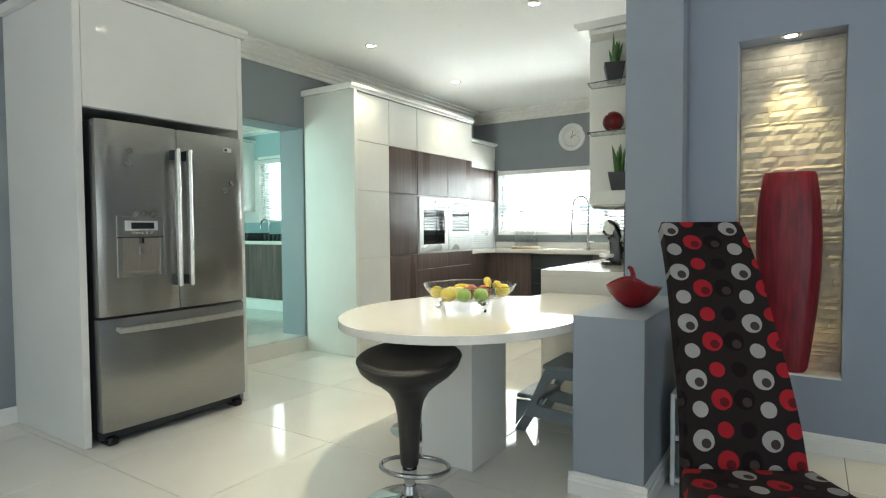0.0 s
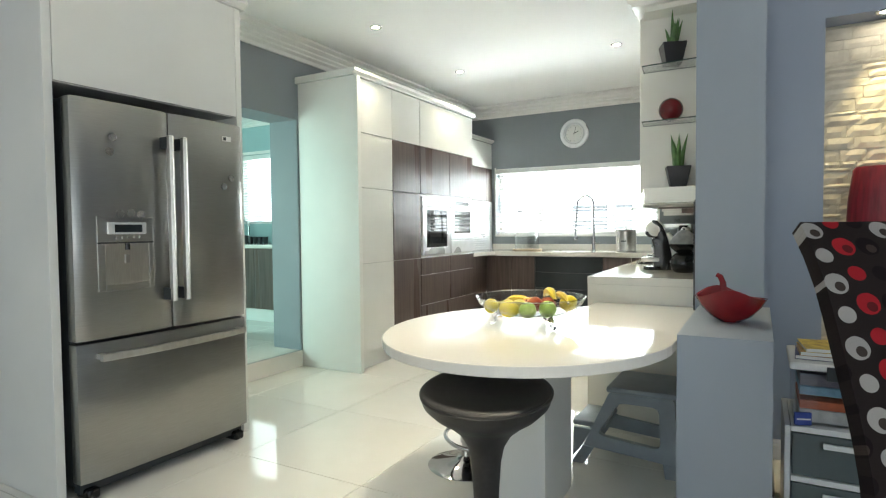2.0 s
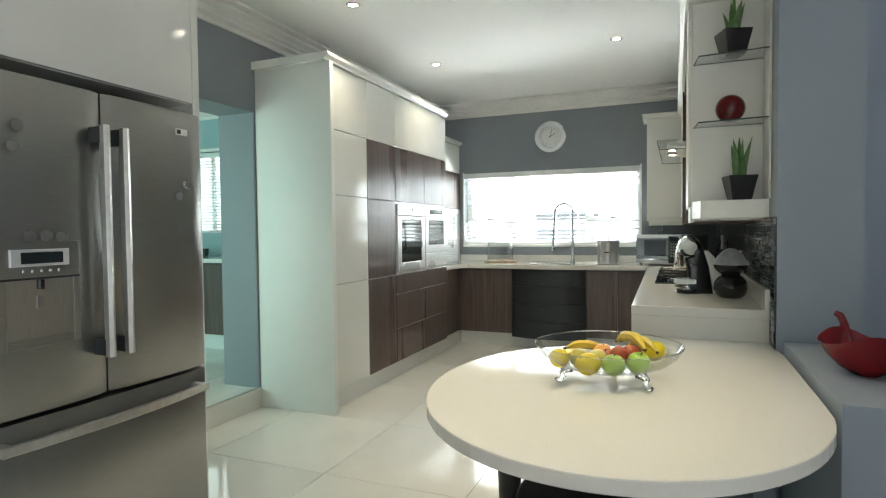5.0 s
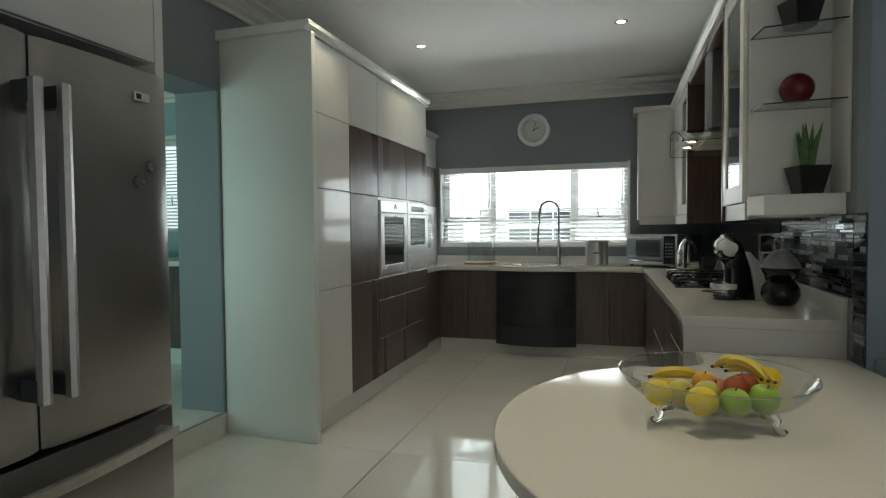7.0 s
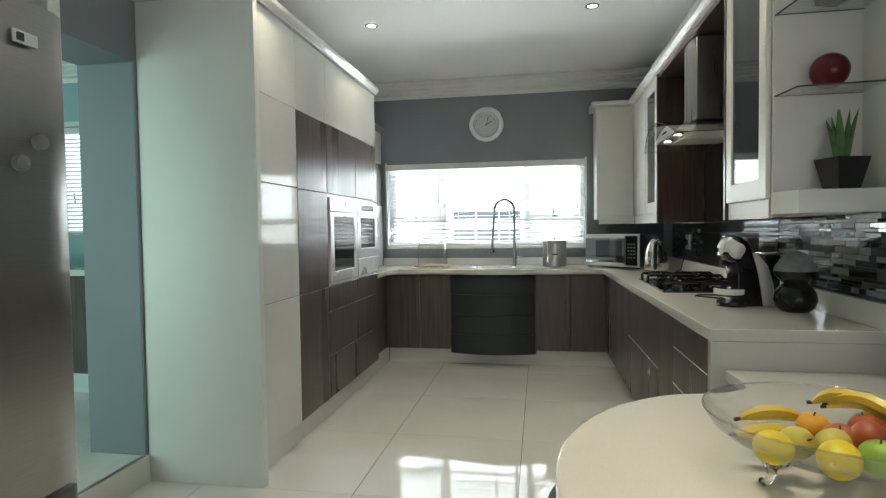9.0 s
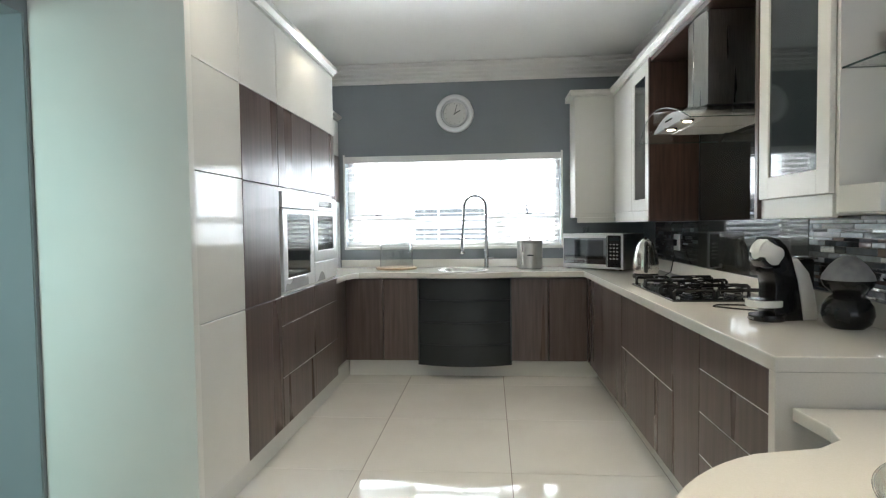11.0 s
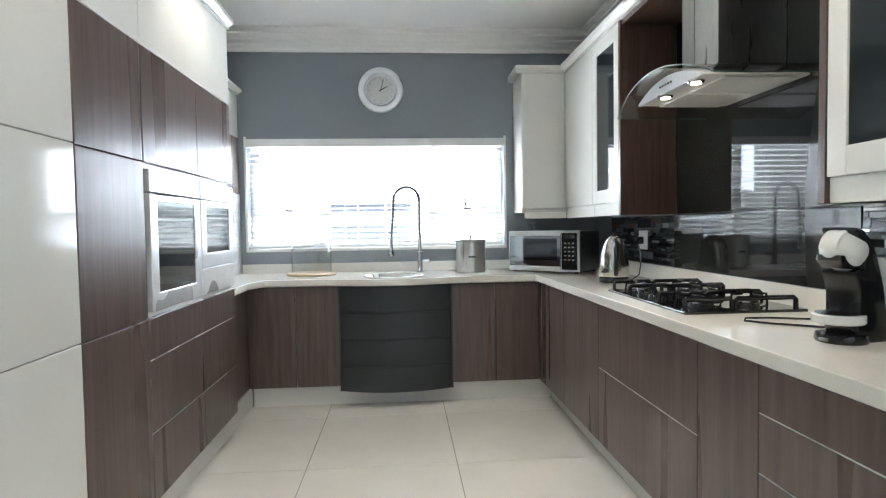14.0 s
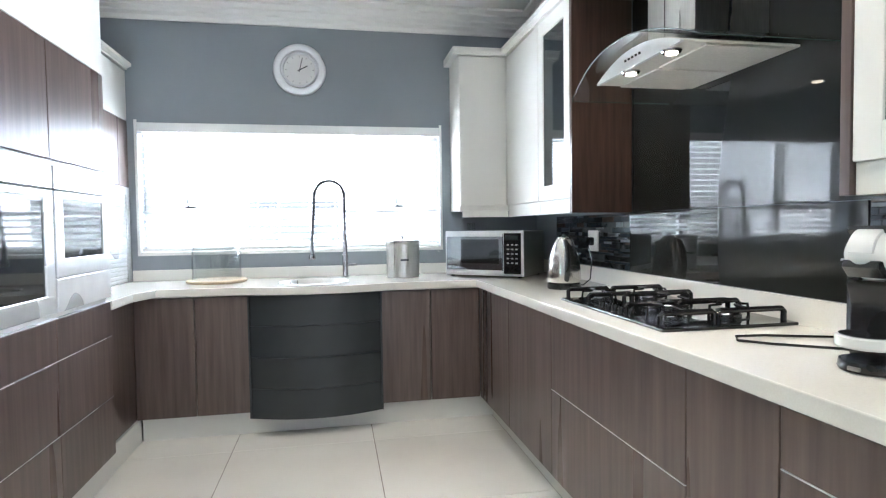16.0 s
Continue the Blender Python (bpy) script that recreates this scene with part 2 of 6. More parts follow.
def prism(outline, axis, a, b, bevel=0.0):
    """A closed outline in the two other axes (in order x, y, z), extruded along axis from a to b."""
    bm = bmesh.new()

    def put(p, v):
        q = list(p)
        q.insert("xyz".index(axis), v)
        return bm.verts.new(q)
    lo, hi = [put(p, a) for p in outline], [put(p, b) for p in outline]
    bm.faces.new(lo[::-1])
    bm.faces.new(hi)
    k = len(outline)
    for i in range(k):
        bm.faces.new((lo[i], lo[(i + 1) % k], hi[(i + 1) % k], hi[i]))
    bmesh.ops.recalc_face_normals(bm, faces=bm.faces)
    if bevel:
        caps = [e for e in bm.edges if all(v in lo for v in e.verts) or all(v in hi for v in e.verts)]
        bmesh.ops.bevel(bm, geom=caps, offset=bevel, segments=2, affect="EDGES", profile=0.5)
    return bm


def lathe(profile, at=(0, 0, 0), seg=40, sx=1.0, sy=1.0):
    """Spin (radius, height) pairs round z."""
    bm = bmesh.new()
    rings = []
    for r, z in profile:
        if r < 1e-5:
            rings.append([bm.verts.new((at[0], at[1], at[2] + z))])
        else:
            rings.append([bm.verts.new((at[0] + sx * r * math.cos(math.tau * i / seg), at[1] + sy * r * math.sin(math.tau * i / seg), at[2] + z)) for i in range(seg)])
    for a, b in zip(rings, rings[1:]):
        for i in range(seg):
            j = (i + 1) % seg
            if len(a) == 1 and len(b) > 1:
                bm.faces.new((a[0], b[i], b[j]))
            elif len(b) == 1 and len(a) > 1:
                bm.faces.new((a[i], a[j], b[0]))
            elif len(a) > 1:
                bm.faces.new((a[i], a[j], b[j], b[i]))
    return bm


def tube(points, radius, seg=10, taper=None, bm=None):
    """A round bar along points."""
    bm = bm or bmesh.new()
    pts = [Vector(p) for p in points]
    rings, prev = [], None
    for i, p in enumerate(pts):
        d = (pts[min(i + 1, len(pts) - 1)] - pts[max(i - 1, 0)]).normalized()
        side = prev - d * prev.dot(d) if prev is not None else d.orthogonal()
        side.normalize()
        prev = side
        up = d.cross(side)
        r = radius if taper is None else radius * taper[i]
        rings.append([bm.verts.new(p + r * (math.cos(math.tau * k / seg) * side + math.sin(math.tau * k / seg) * up)) for k in range(seg)])
    for a, b in zip(rings, rings[1:]):
        for i in range(seg):
            bm.faces.new((a[i], a[(i + 1) % seg], b[(i + 1) % seg], b[i]))
    bm.faces.new(rings[0][::-1])
    bm.faces.new(rings[-1])
    return bm


def arc(cx, cy, r, a0, a1, n):
    return [(cx + r * math.cos(radians(a0 + (a1 - a0) * i / n)), cy + r * math.sin(radians(a0 + (a1 - a0) * i / n))) for i in range(n + 1)]


def wall(name, pieces, material, label):
    """A wall out of blocks butted end to end round its openings."""
    bm = bmesh.new()
    for p in pieces:
        box(*p, bm=bm)
    return tagged(part(name, bm, material), label, "wall", kind="structure")


# ---- plan ----
XL, XR, YB = -3.80, -0.545, 7.41          # kitchen: side walls and window wall
YN = 3.68                                 # wall with the lit recess
ZC = 2.84                                 # ceiling
WX0, WX1, WZ0, WZ1 = -3.39, -1.31, 1.105, 1.995   # kitchen window
DY0, DY1, DZ0, DZ1 = 2.95, 4.06, 0.14, 2.17       # opening to the scullery
NX0, NX1, NZ0, NZ1 = 0.015, 0.51, 0.395, 2.21     # recess
SX, SY0, SY1, SF = -7.2, 1.0, 5.65, 0.14           # scullery
DX, DYB = 3.5, -3.5                       # dining side

wall("wall_north", [(XL - 0.3, WX0, YB, YB + 0.25, 0, 3), (WX1, XR + 0.3, YB, YB + 0.25, 0, 3), (WX0, WX1, YB, YB + 0.25, 0, WZ0), (WX0, WX1, YB, YB + 0.25, WZ1, 3)], "wall", "grey-blue painted kitchen wall around the wide window")
wall("wall_west", [(XL - 0.32, XL, DYB - 0.2, DY0, 0, 3), (XL - 0.32, XL, DY1, YB, 0, 3), (XL - 0.32, XL, DY0, DY1, DZ1, 3), (XL - 0.32, XL, DY0, DY1, -0.2, 0)], "wall", "grey-blue painted wall with an open doorway to the scullery")
wall("wall_east_kitchen", [(XR, -0.235, 3.60, YB, 0, 3)], "wall", "grey-blue painted wall behind the hob")
wall("wall_pier", [(XR, -0.235, 3.49, 3.60, 0, 3)], "pier", "painted pier at the end of the kitchen wall, cool daylight in its colour")
wall("wall_recess", [(-0.235, NX0, YN, YN + 0.3, 0, 3), (NX1, DX + 0.2, YN, YN + 0.3, 0, 3), (NX0, NX1, YN, YN + 0.3, 0, NZ0), (NX0, NX1, YN, YN + 0.3, NZ1, 3), (NX0, NX1, YN + 0.17, YN + 0.3, NZ0, NZ1)], "blue", "painted wall with a tall stone-lined recess, cool daylight in its blue")
# Unseen dining walls, assumed, each left open at its fill lamp.
wall("wall_east_dining", [(DX, DX + 0.2, DYB, -2.4, 0, 3), (DX, DX + 0.2, 1.2, YN, 0, 3), (DX, DX + 0.2, -2.4, 1.2, 0, 0.2), (DX, DX + 0.2, -2.4, 1.2, 2.4, 3)], "blue", "unseen, assumed dining wall with an opening for the side fill lamp")
wall("wall_south", [(XL, -2.8, DYB - 0.2, DYB, 0, 3), (1.6, DX + 0.2, DYB - 0.2, DYB, 0, 3), (-2.8, 1.6, DYB - 0.2, DYB, 2.3, 3), (-2.8, 1.6, DYB - 0.2, DYB, -0.2, 0.02)], "blue", "unseen, assumed dining wall with an opening for the rear fill lamp")
low_wall = wall("wall_low", [(-0.52, -0.21, 2.56, 3.487, 0, 0.805)], "pier", "low grey-blue painted wall beside the breakfast table, cool daylight in its colour")
# The opening in the near end wall is unseen, made for the scullery fill.
sc = bmesh.new()
for p in [(SX, -4.14, SY1, SY1 + 0.2, -0.2, 1.29), (SX, -4.14, SY1, SY1 + 0.2, 2.2, 3), (SX, -6.75, SY1, SY1 + 0.2, 1.29, 2.2), (-4.95, -4.14, SY1, SY1 + 0.2, 1.29, 2.2),
          (SX - 0.2, SX, SY0, SY1 + 0.2, -0.2, 3), (SX - 0.2, -6.6, SY0 - 0.2, SY0, -0.2, 3), (-4.6, -4.12, SY0 - 0.2, SY0, -0.2, 3), (-6.6, -4.6, SY0 - 0.2, SY0, 2.4, 3), (-6.6, -4.6, SY0 - 0.2, SY0, -0.2, 0.3)]:
    box(*p, bm=sc)
tagged(part("wall_scullery", sc, "teal"), "scullery walls around a window, cyan light mixed into their aqua colour", "wall", kind="structure")
# faces on the scullery's side of the shared wall and in the doorway
tagged(part("wall_jamb", join(box(XL - 0.325, XL - 0.005, DY1 - 0.004, DY1 - 0.0005, SF, DZ1), box(XL - 0.33, XL - 0.322, DY1, SY1, SF, 3)), "wall"), "painted side of the doorway", "wall", kind="structure")

part_floor = tagged(part("floor", box(XL - 0.3, DX + 0.3, DYB - 0.3, YB + 0.3, -0.2, -0.0045), "grout"), "glossy cream porcelain tiled floor with thin dark joints", "floor", kind="structure")
scullery_floor = tagged(part("floor_scullery", box(SX, XL - 0.02, SY0, SY1, -0.1, SF - 0.004), "grout"), "raised pale tiled scullery floor", "floor", kind="structure")
tagged(part("step", join(box(XL - 0.02, XL + 0.012, DY0 - 0.2, DY1 + 0.012, 0.0, SF + 0.001, 0.003), box(XL - 0.1, XL - 0.012, DY0, DY1 - 0.01, SF, SF + 0.003)), "tile"), "tiled riser of the single step up to the scullery", "step", kind="structure")
tagged(part("step_edge", box(XL - 0.012, XL + 0.004, DY0, DY1 - 0.02, SF + 0.002, SF + 0.006), "steel"), "worn metal edge strip on the step", "trim", kind="structure")
bm = box(XL - 0.3, DX + 0.3, DYB - 0.3, YB + 0.3, ZC, ZC + 0.2)
box(SX - 0.2, XL - 0.3, SY0 - 0.2, SY1 + 0.2, 2.72, 2.9, bm=bm)
tagged(part("ceiling", bm, "ceiling"), "plain white plastered ceiling", "ceiling", kind="structure")

# stepped plaster cornice
PROFILE = [(0, 0), (0.02, 0), (0.02, 0.03), (0.05, 0.045), (0.05, 0.06), (0.075, 0.075), (0.075, 0.09), (0.11, 0.11), (0.11, 0.125), (0.15, 0.14), (0.15, 0.158), (0, 0.158)]


def cornice(name, axis, a, b, wall_at, sign, z=ZC - 0.158):
    out = [(wall_at + sign * d, z + h) for d, h in PROFILE]
    return tagged(part(name, prism(out, axis, a, b), "trim"), "white stepped plaster ceiling cornice", "cornice", kind="structure")


cornice("trim_cornice_north", "x", XL, XR, YB, -1)
cornice("trim_cornice_west", "y", DYB, YB - 0.151, XL, 1)
cornice("trim_cornice_east", "y", 3.49, YB - 0.151, XR, -1)
cornice("trim_cornice_recess", "x", -0.234, DX, YN, -1)
cornice("trim_cornice_scullery", "x", SX, -4.14, SY1, -1, 2.56)
# cornice round the pier
tagged(part("trim_cornice_pier", prism([(3.49 - d, ZC - 0.158 + h) for d, h in PROFILE], "x", XR, -0.235), "trim"), "white stepped plaster ceiling cornice on the pier", "cornice", kind="structure")


def skirting(name, axis, a, b, wall_at, sign):
    prof = [(0, 0), (0.018, 0), (0.018, 0.06), (0.013, 0.066), (0.013, 0.078), (0.008, 0.084), (0.006, 0.098), (0, 0.1)]
    out = [(wall_at + sign * d, h) for d, h in prof]
    return tagged(part(name, prism(out, axis, a, b), "trim"), "white moulded skirting board", "skirting", kind="structure")


skirting("baseboard_west", "y", DYB, 1.652, XL, 1)
skirting("baseboard_low_wall", "x", -0.538, -0.192, 2.56, -1)
skirting("baseboard_low_wall_side", "y", 2.56, 3.487, -0.52, -1)
skirting("baseboard_low_wall_room", "y", 2.56, 3.487, -0.21, 1)
skirting("baseboard_recess", "x", -0.2, DX, YN, -1)

# ---- kitchen units ----
def door_panel(name, parent, axis, face, a0, a1, z0, z1, material, depth=0.02, gap=0.002, label="", sign=1):
    """A slab front on a plane: axis is the direction that it faces along."""
    a0, a1, z0, z1 = a0 + gap, a1 - gap, z0 + gap, z1 - gap
    back = face - sign * depth
    b = box(min(face, back), max(face, back), a0, a1, z0, z1, 0.0025) if axis == "x" else box(a0, a1, min(face, back), max(face, back), z0, z1, 0.0025)
    return part(name, b, material, parent, label)


FX = -3.185   # front of the tall units


def tall_unit(name, y0, y1, label, fronts, back_mat="white", z0=0.15, group="tall units"):
    t = thing(name, ((XL + FX) / 2, (y0 + y1) / 2, 0), label, "cabinet", group)
    part("body", box(XL + 0.002, FX - 0.022, y0 + 0.001, y1 - 0.001, z0, 2.475), back_mat, t)
    for nm, za, zb, mat in fronts:
        door_panel(nm, t, "x", FX, y0, y1, za, zb, mat)
    return t


first = tall_unit("tall_cabinet", 4.12, 4.628, "tall glossy white pantry cabinet with four handleless doors", [("door", 0.15, 0.914, "white"), ("door", 0.914, 1.555, "white"), ("door", 1.555, 2.02, "white"), ("door", 2.02, 2.47, "white")])
part("end_panel", box(XL + 0.002, -3.15, 4.075, 4.118, 0.0, 2.475, 0.002), "white_satin", first, "smooth white end panel")
tall_unit("tall_cabinet", 4.63, 5.108, "tall pantry cabinet with dark wood doors and a white top door", [("door", 0.15, 0.914, "wood"), ("door", 0.914, 1.55, "wood"), ("door", 1.55, 2.02, "wood"), ("door", 2.02, 2.47, "white")])
t = tall_unit("oven_housing", 5.11, 6.28, "oven housing with dark wood doors, drawers and white lift-up door", [("flap", 2.02, 2.47, "white")])
for a, b in ((5.11, 5.72), (5.72, 6.28)):
    door_panel("door", t, "x", FX, a, b, 1.55, 2.02, "wood")
    for za, zb in ((0.742, 0.914), (0.44, 0.742), (0.15, 0.44)):
        d = door_panel("drawer", t, "x", FX, a, b, za, zb, "wood")
        part("edge_trim", box(FX - 0.018, FX + 0.001, a + 0.004, b - 0.004, zb - 0.0010, zb + 0.0013), "alu", d)
# plinths
k = thing("plinth", (-3.25, 5.2, 0), "white kick board under the tall units", "plinth")
part("board", box(-3.26, -3.236, 4.12, 6.30, 0.001, 0.148), "white", k)
bm = prism([(XL + 0.002, 2.476), (FX + 0.012, 2.476), (FX + 0.012, 2.49), (FX + 0.04, 2.505), (FX + 0.04, 2.53), (XL + 0.002, 2.53)], "y", 4.04, 6.29)
k = thing("cabinet_cornice", (-3.5, 5.1, 2.476), "white moulding along the top of the tall units", "moulding")
part("moulding", bm, "white", k)


def oven(y0, y1, z0, label, warming):
    t = thing("built_in_oven", (FX, (y0 + y1) / 2, z0), label, "oven", "built-in ovens")
    f = FX + 0.008
    part("body", box(FX - 0.5, FX - 0.024, y0 + 0.01, y1 - 0.01, z0 + 0.005, 1.52), "steel", t)
    part("control_panel", box(FX - 0.02, f, y0 + 0.003, y1 - 0.003, 1.432, 1.526, 0.004), "alu", t)
    d0 = z0 + (0.142 if warming else 0.003)
    d1 = 1.426
    d = part("door", join(join(box(FX - 0.02, f, y0 + 0.003, y1 - 0.003, d0, d0 + 0.075, 0.004), box(FX - 0.02, f, y0 + 0.003, y1 - 0.003, d1 - 0.03, d1, 0.004)),
                          join(box(FX - 0.02, f, y0 + 0.003, y0 + 0.075, d0 + 0.07, d1 - 0.025, 0.003), box(FX - 0.02, f, y1 - 0.075, y1 - 0.003, d0 + 0.07, d1 - 0.025, 0.003))), "alu", t)
    part("window", box(FX - 0.015, f - 0.006, y0 + 0.07, y1 - 0.07, d0 + 0.07, d1 - 0.028), "black_glass", d, "dark reflective door glass")
    part("handle_recess", box(f - 0.007, f - 0.0035, y0 + 0.08, y1 - 0.08, d1 - 0.046, d1 - 0.03), "black", d, "dark grip recess")
    if warming:
        part("warming_drawer", box(FX - 0.02, f, y0 + 0.003, y1 - 0.003, z0 + 0.003, z0 + 0.138, 0.004), "alu", t)
        part("display", box(f - 0.001, f + 0.001, y0 + 0.1, y1 - 0.12, 1.455, 1.5), "smoke", t)
        for i in range(4):
            part("button", box(f - 0.001, f + 0.003, y1 - 0.10 + 0.018 * i, y1 - 0.09 + 0.018 * i, 1.468, 1.484, 0.001), "steel_v", t)
    else:
        part("badge", prism([(y0 + 0.27, 1.462), (y0 + 0.30, 1.505), (y0 + 0.315, 1.505), (y0 + 0.335, 1.462), (y0 + 0.318, 1.462), (y0 + 0.306, 1.49), (y0 + 0.287, 1.462)], "x", f - 0.001, f + 0.001), "black", t, "small dark badge")
    return t


oven(5.135, 5.715, 0.935, "stainless built-in oven with glass door", False)
oven(5.725, 6.275, 0.935, "stainless compact oven above a warming drawer", True)

# tambour cupboard that stands on the worktop in the corner
TX = -3.45
t = thing("tambour_cabinet", (-3.62, 6.85, 0.91), "corner cupboard with steel roller shutter, wood and white doors", "cabinet")
part("body", box(XL + 0.002, TX - 0.022, 6.284, YB - 0.002, 0.912, 2.34), "white", t)
door_panel("door", t, "x", TX, 6.29, YB - 0.005, 1.555, 2.0, "wood")
door_panel("door", t, "x", TX, 6.29, YB - 0.005, 2.0, 2.335, "white")
sh = part("shutter_frame", join(join(box(TX - 0.02, TX, 6.29, 6.33, 0.913, 1.552), box(TX - 0.02, TX, YB - 0.06, YB - 0.005, 0.913, 1.552)), box(TX - 0.02, TX, 6.331, YB - 0.061, 1.50, 1.552)), "alu", t)
for i in range(21):
    z = 0.915 + i * 0.0279
    part("slat", box(TX - 0.018, TX - 0.007, 6.332, YB - 0.062, z, z + 0.0262, 0.004, 1), "alu", sh)
part("moulding", prism([(XL + 0.002, 2.342), (TX + 0.012, 2.342), (TX + 0.012, 2.352), (TX + 0.04, 2.366), (TX + 0.04, 2.385), (XL + 0.002, 2.385)], "y", 6.296, YB - 0.002), "white", t)

# base units under the window
BY = 6.787
WTZ0, WTZ1 = 0.868, 0.915


def base_unit_back(x0, x1, label, name="base_cabinet"):
    t = thing(name, ((x0 + x1) / 2, 7.1, 0), label, "cabinet", "base units")
    part("body", box(x0 + 0.001, x1 - 0.001, BY + 0.022, YB - 0.002, 0.15, WTZ0 - 0.001), "cream", t)
    return t


for a, b in ((-3.252, -2.918), (-2.918, -2.605), (-1.815, -1.495), (-1.495, -1.172)):
    t = base_unit_back(a, b, "base cabinet with a plain dark wood door under the window")
    door_panel("door", t, "y", BY, a, b, 0.145, 0.862, "wood", sign=-1)
t = base_unit_back(-2.605, -1.815, "bowed charcoal drawer unit under the sink", "sink_drawer_unit")


def bow(x0, x1, y, rise, n=20):
    return [(x0 + (x1 - x0) * i / n, y - rise * (1 - (2 * i / n - 1) ** 2)) for i in range(n + 1)]


for z0, z1 in ((0.115, 0.298), (0.298, 0.488), (0.488, 0.678), (0.678, 0.862)):
    front = bow(-2.602, -1.818, BY - 0.02, 0.085)
    part("drawer", prism(front + [(x, y + 0.022) for x, y in reversed(front)], "z", z0 + 0.0012, z1 - 0.0012), "charcoal", t, smooth=True)
part("body_front", prism(bow(-2.60, -1.82, BY + 0.015, 0.075) + [(-1.82, BY + 0.021), (-2.60, BY + 0.021)], "z", 0.12, 0.86), "charcoal", t)
part("side_trim", box(-2.612, -2.6035, BY - 0.022, BY + 0.02, 0.115, 0.864), "charcoal", t)
part("side_trim", box(-1.8165, -1.808, BY - 0.022, BY + 0.02, 0.115, 0.864), "charcoal", t)

# base units on the hob side
RX = -1.172
def leaned(t):
    """The hob run closes in on its wall a little towards the table."""
    for o in t.children_recursive:
        y0 = t.location.y
        for v in o.data.vertices:
            if v.co.x + t.location.x < -1.0:
                v.co.x += 0.010 * (6.76 - (v.co.y + y0))
    return t


def base_unit_right(y0, y1, label, fronts):
    t = thing("base_cabinet", (-0.86, (y0 + y1) / 2, 0), label, "cabinet", "base units")
    part("body", box(RX + 0.022, XR - 0.002, y0 + 0.001, y1 - 0.001, 0.15, WTZ0 - 0.001), "cream", t)
    for nm, za, zb in fronts:
        d = door_panel(nm, t, "x", RX, y0, y1, za, zb, "wood", sign=-1)
        if nm == "drawer" and zb < 0.8:
            part("edge_trim", box(RX - 0.001, RX + 0.018, y0 + 0.004, y1 - 0.004, zb - 0.0010, zb + 0.0013), "alu", d)
    return leaned(t)


base_unit_right(6.18, BY - 0.005, "corner base cabinet with a plain dark wood door", [("door", 0.145, 0.8665)])
base_unit_right(5.575, 6.18, "base cabinet with a plain dark wood door", [("door", 0.145, 0.8665)])
base_unit_right(4.61, 5.575, "wide base cabinet with two deep dark wood drawers", [("drawer", 0.145, 0.535), ("drawer", 0.535, 0.8665)])
base_unit_right(4.28, 4.61, "narrow base cabinet with a plain dark wood door", [("door", 0.145, 0.8665)])
last = base_unit_right(3.712, 4.28, "base cabinet with four dark wood drawers", [("drawer", 0.145, 0.375), ("drawer", 0.375, 0.55), ("drawer", 0.55, 0.725), ("drawer", 0.725, 0.8665)])
part("end_panel", box(-1.147, XR - 0.002, 3.669, 3.708, 0.001, WTZ0 - 0.0003), "quartz", last, "flush white quartz end panel")
k = thing("plinth", (-2.2, 6.85, 0), "white kick board under the window units", "plinth")
part("board", box(-3.235, -1.077, 6.84, 6.86, 0.001, 0.143), "white", k)
k = thing("plinth", (-1.1, 5.2, 0), "white kick board under the hob units", "plinth")
part("board", box(-1.075, -1.055, 3.712, 6.86, 0.001, 0.143), "white", k)

t = thing("corner_base_cabinet", (-3.5, 6.8, 0), "corner base cabinet closed by a plain dark wood panel", "cabinet", "base units")
part("body", box(XL + 0.002, -3.275, 6.284, YB - 0.002, 0.15, WTZ0 - 0.001), "cream", t)
part("front_panel", box(-3.274, -3.2535, 6.286, 6.806, 0.145, 0.862, 0.002), "wood", t)
part("plinth", box(-3.262, -3.242, 6.302, 6.838, 0.001, 0.143), "white", t)

# worktop in one piece round the corner, bowed at the sink
out = [(XL + 0.002, YB - 0.002), (XL + 0.002, 6.285), (FX + 0.004, 6.285), (FX + 0.004, 6.58), (-3.12, 6.76)]
out += [(x, y) for x, y in bow(-2.70, -1.72, 6.76, 0.10)]
out += [(-1.20, 6.76), (-1.148, 3.668), (XR - 0.002, 3.668), (XR - 0.002, YB - 0.002)]
wt = thing("worktop", (-2.0, 7.0, WTZ0), "polished white quartz worktop running round the corner", "worktop")
sl = bmesh.new()
loops = []
for ring in (out, arc(-2.225, 6.95, 0.205, 0, 352.5, 47)):
    vs2 = [sl.verts.new((x, y, WTZ1)) for x, y in ring]
    loops += [sl.edges.new((a, b)) for a, b in zip(vs2, vs2[1:] + vs2[:1])]
bmesh.ops.triangle_fill(sl, edges=loops, use_beauty=True)
low = bmesh.ops.extrude_face_region(sl, geom=sl.faces[:])
for v in low["geom"]:
    if isinstance(v, bmesh.types.BMVert):
        v.co.z = WTZ0
rim = [e for e in sl.edges if len(e.link_faces) == 2 and abs(e.calc_face_angle(0)) > 1.0]
bmesh.ops.bevel(sl, geom=rim, offset=0.004, segments=2, affect="EDGES", profile=0.5)
part("slab", sl, "quartz", wt)
part("upstand", box(XL + 0.36, XR - 0.021, YB - 0.02, YB - 0.001, WTZ1, 0.99, 0.002), "quartz", wt)
part("upstand", box(XR - 0.02, XR - 0.001, 3.67, YB - 0.001, WTZ1, 1.008, 0.002), "quartz", wt)

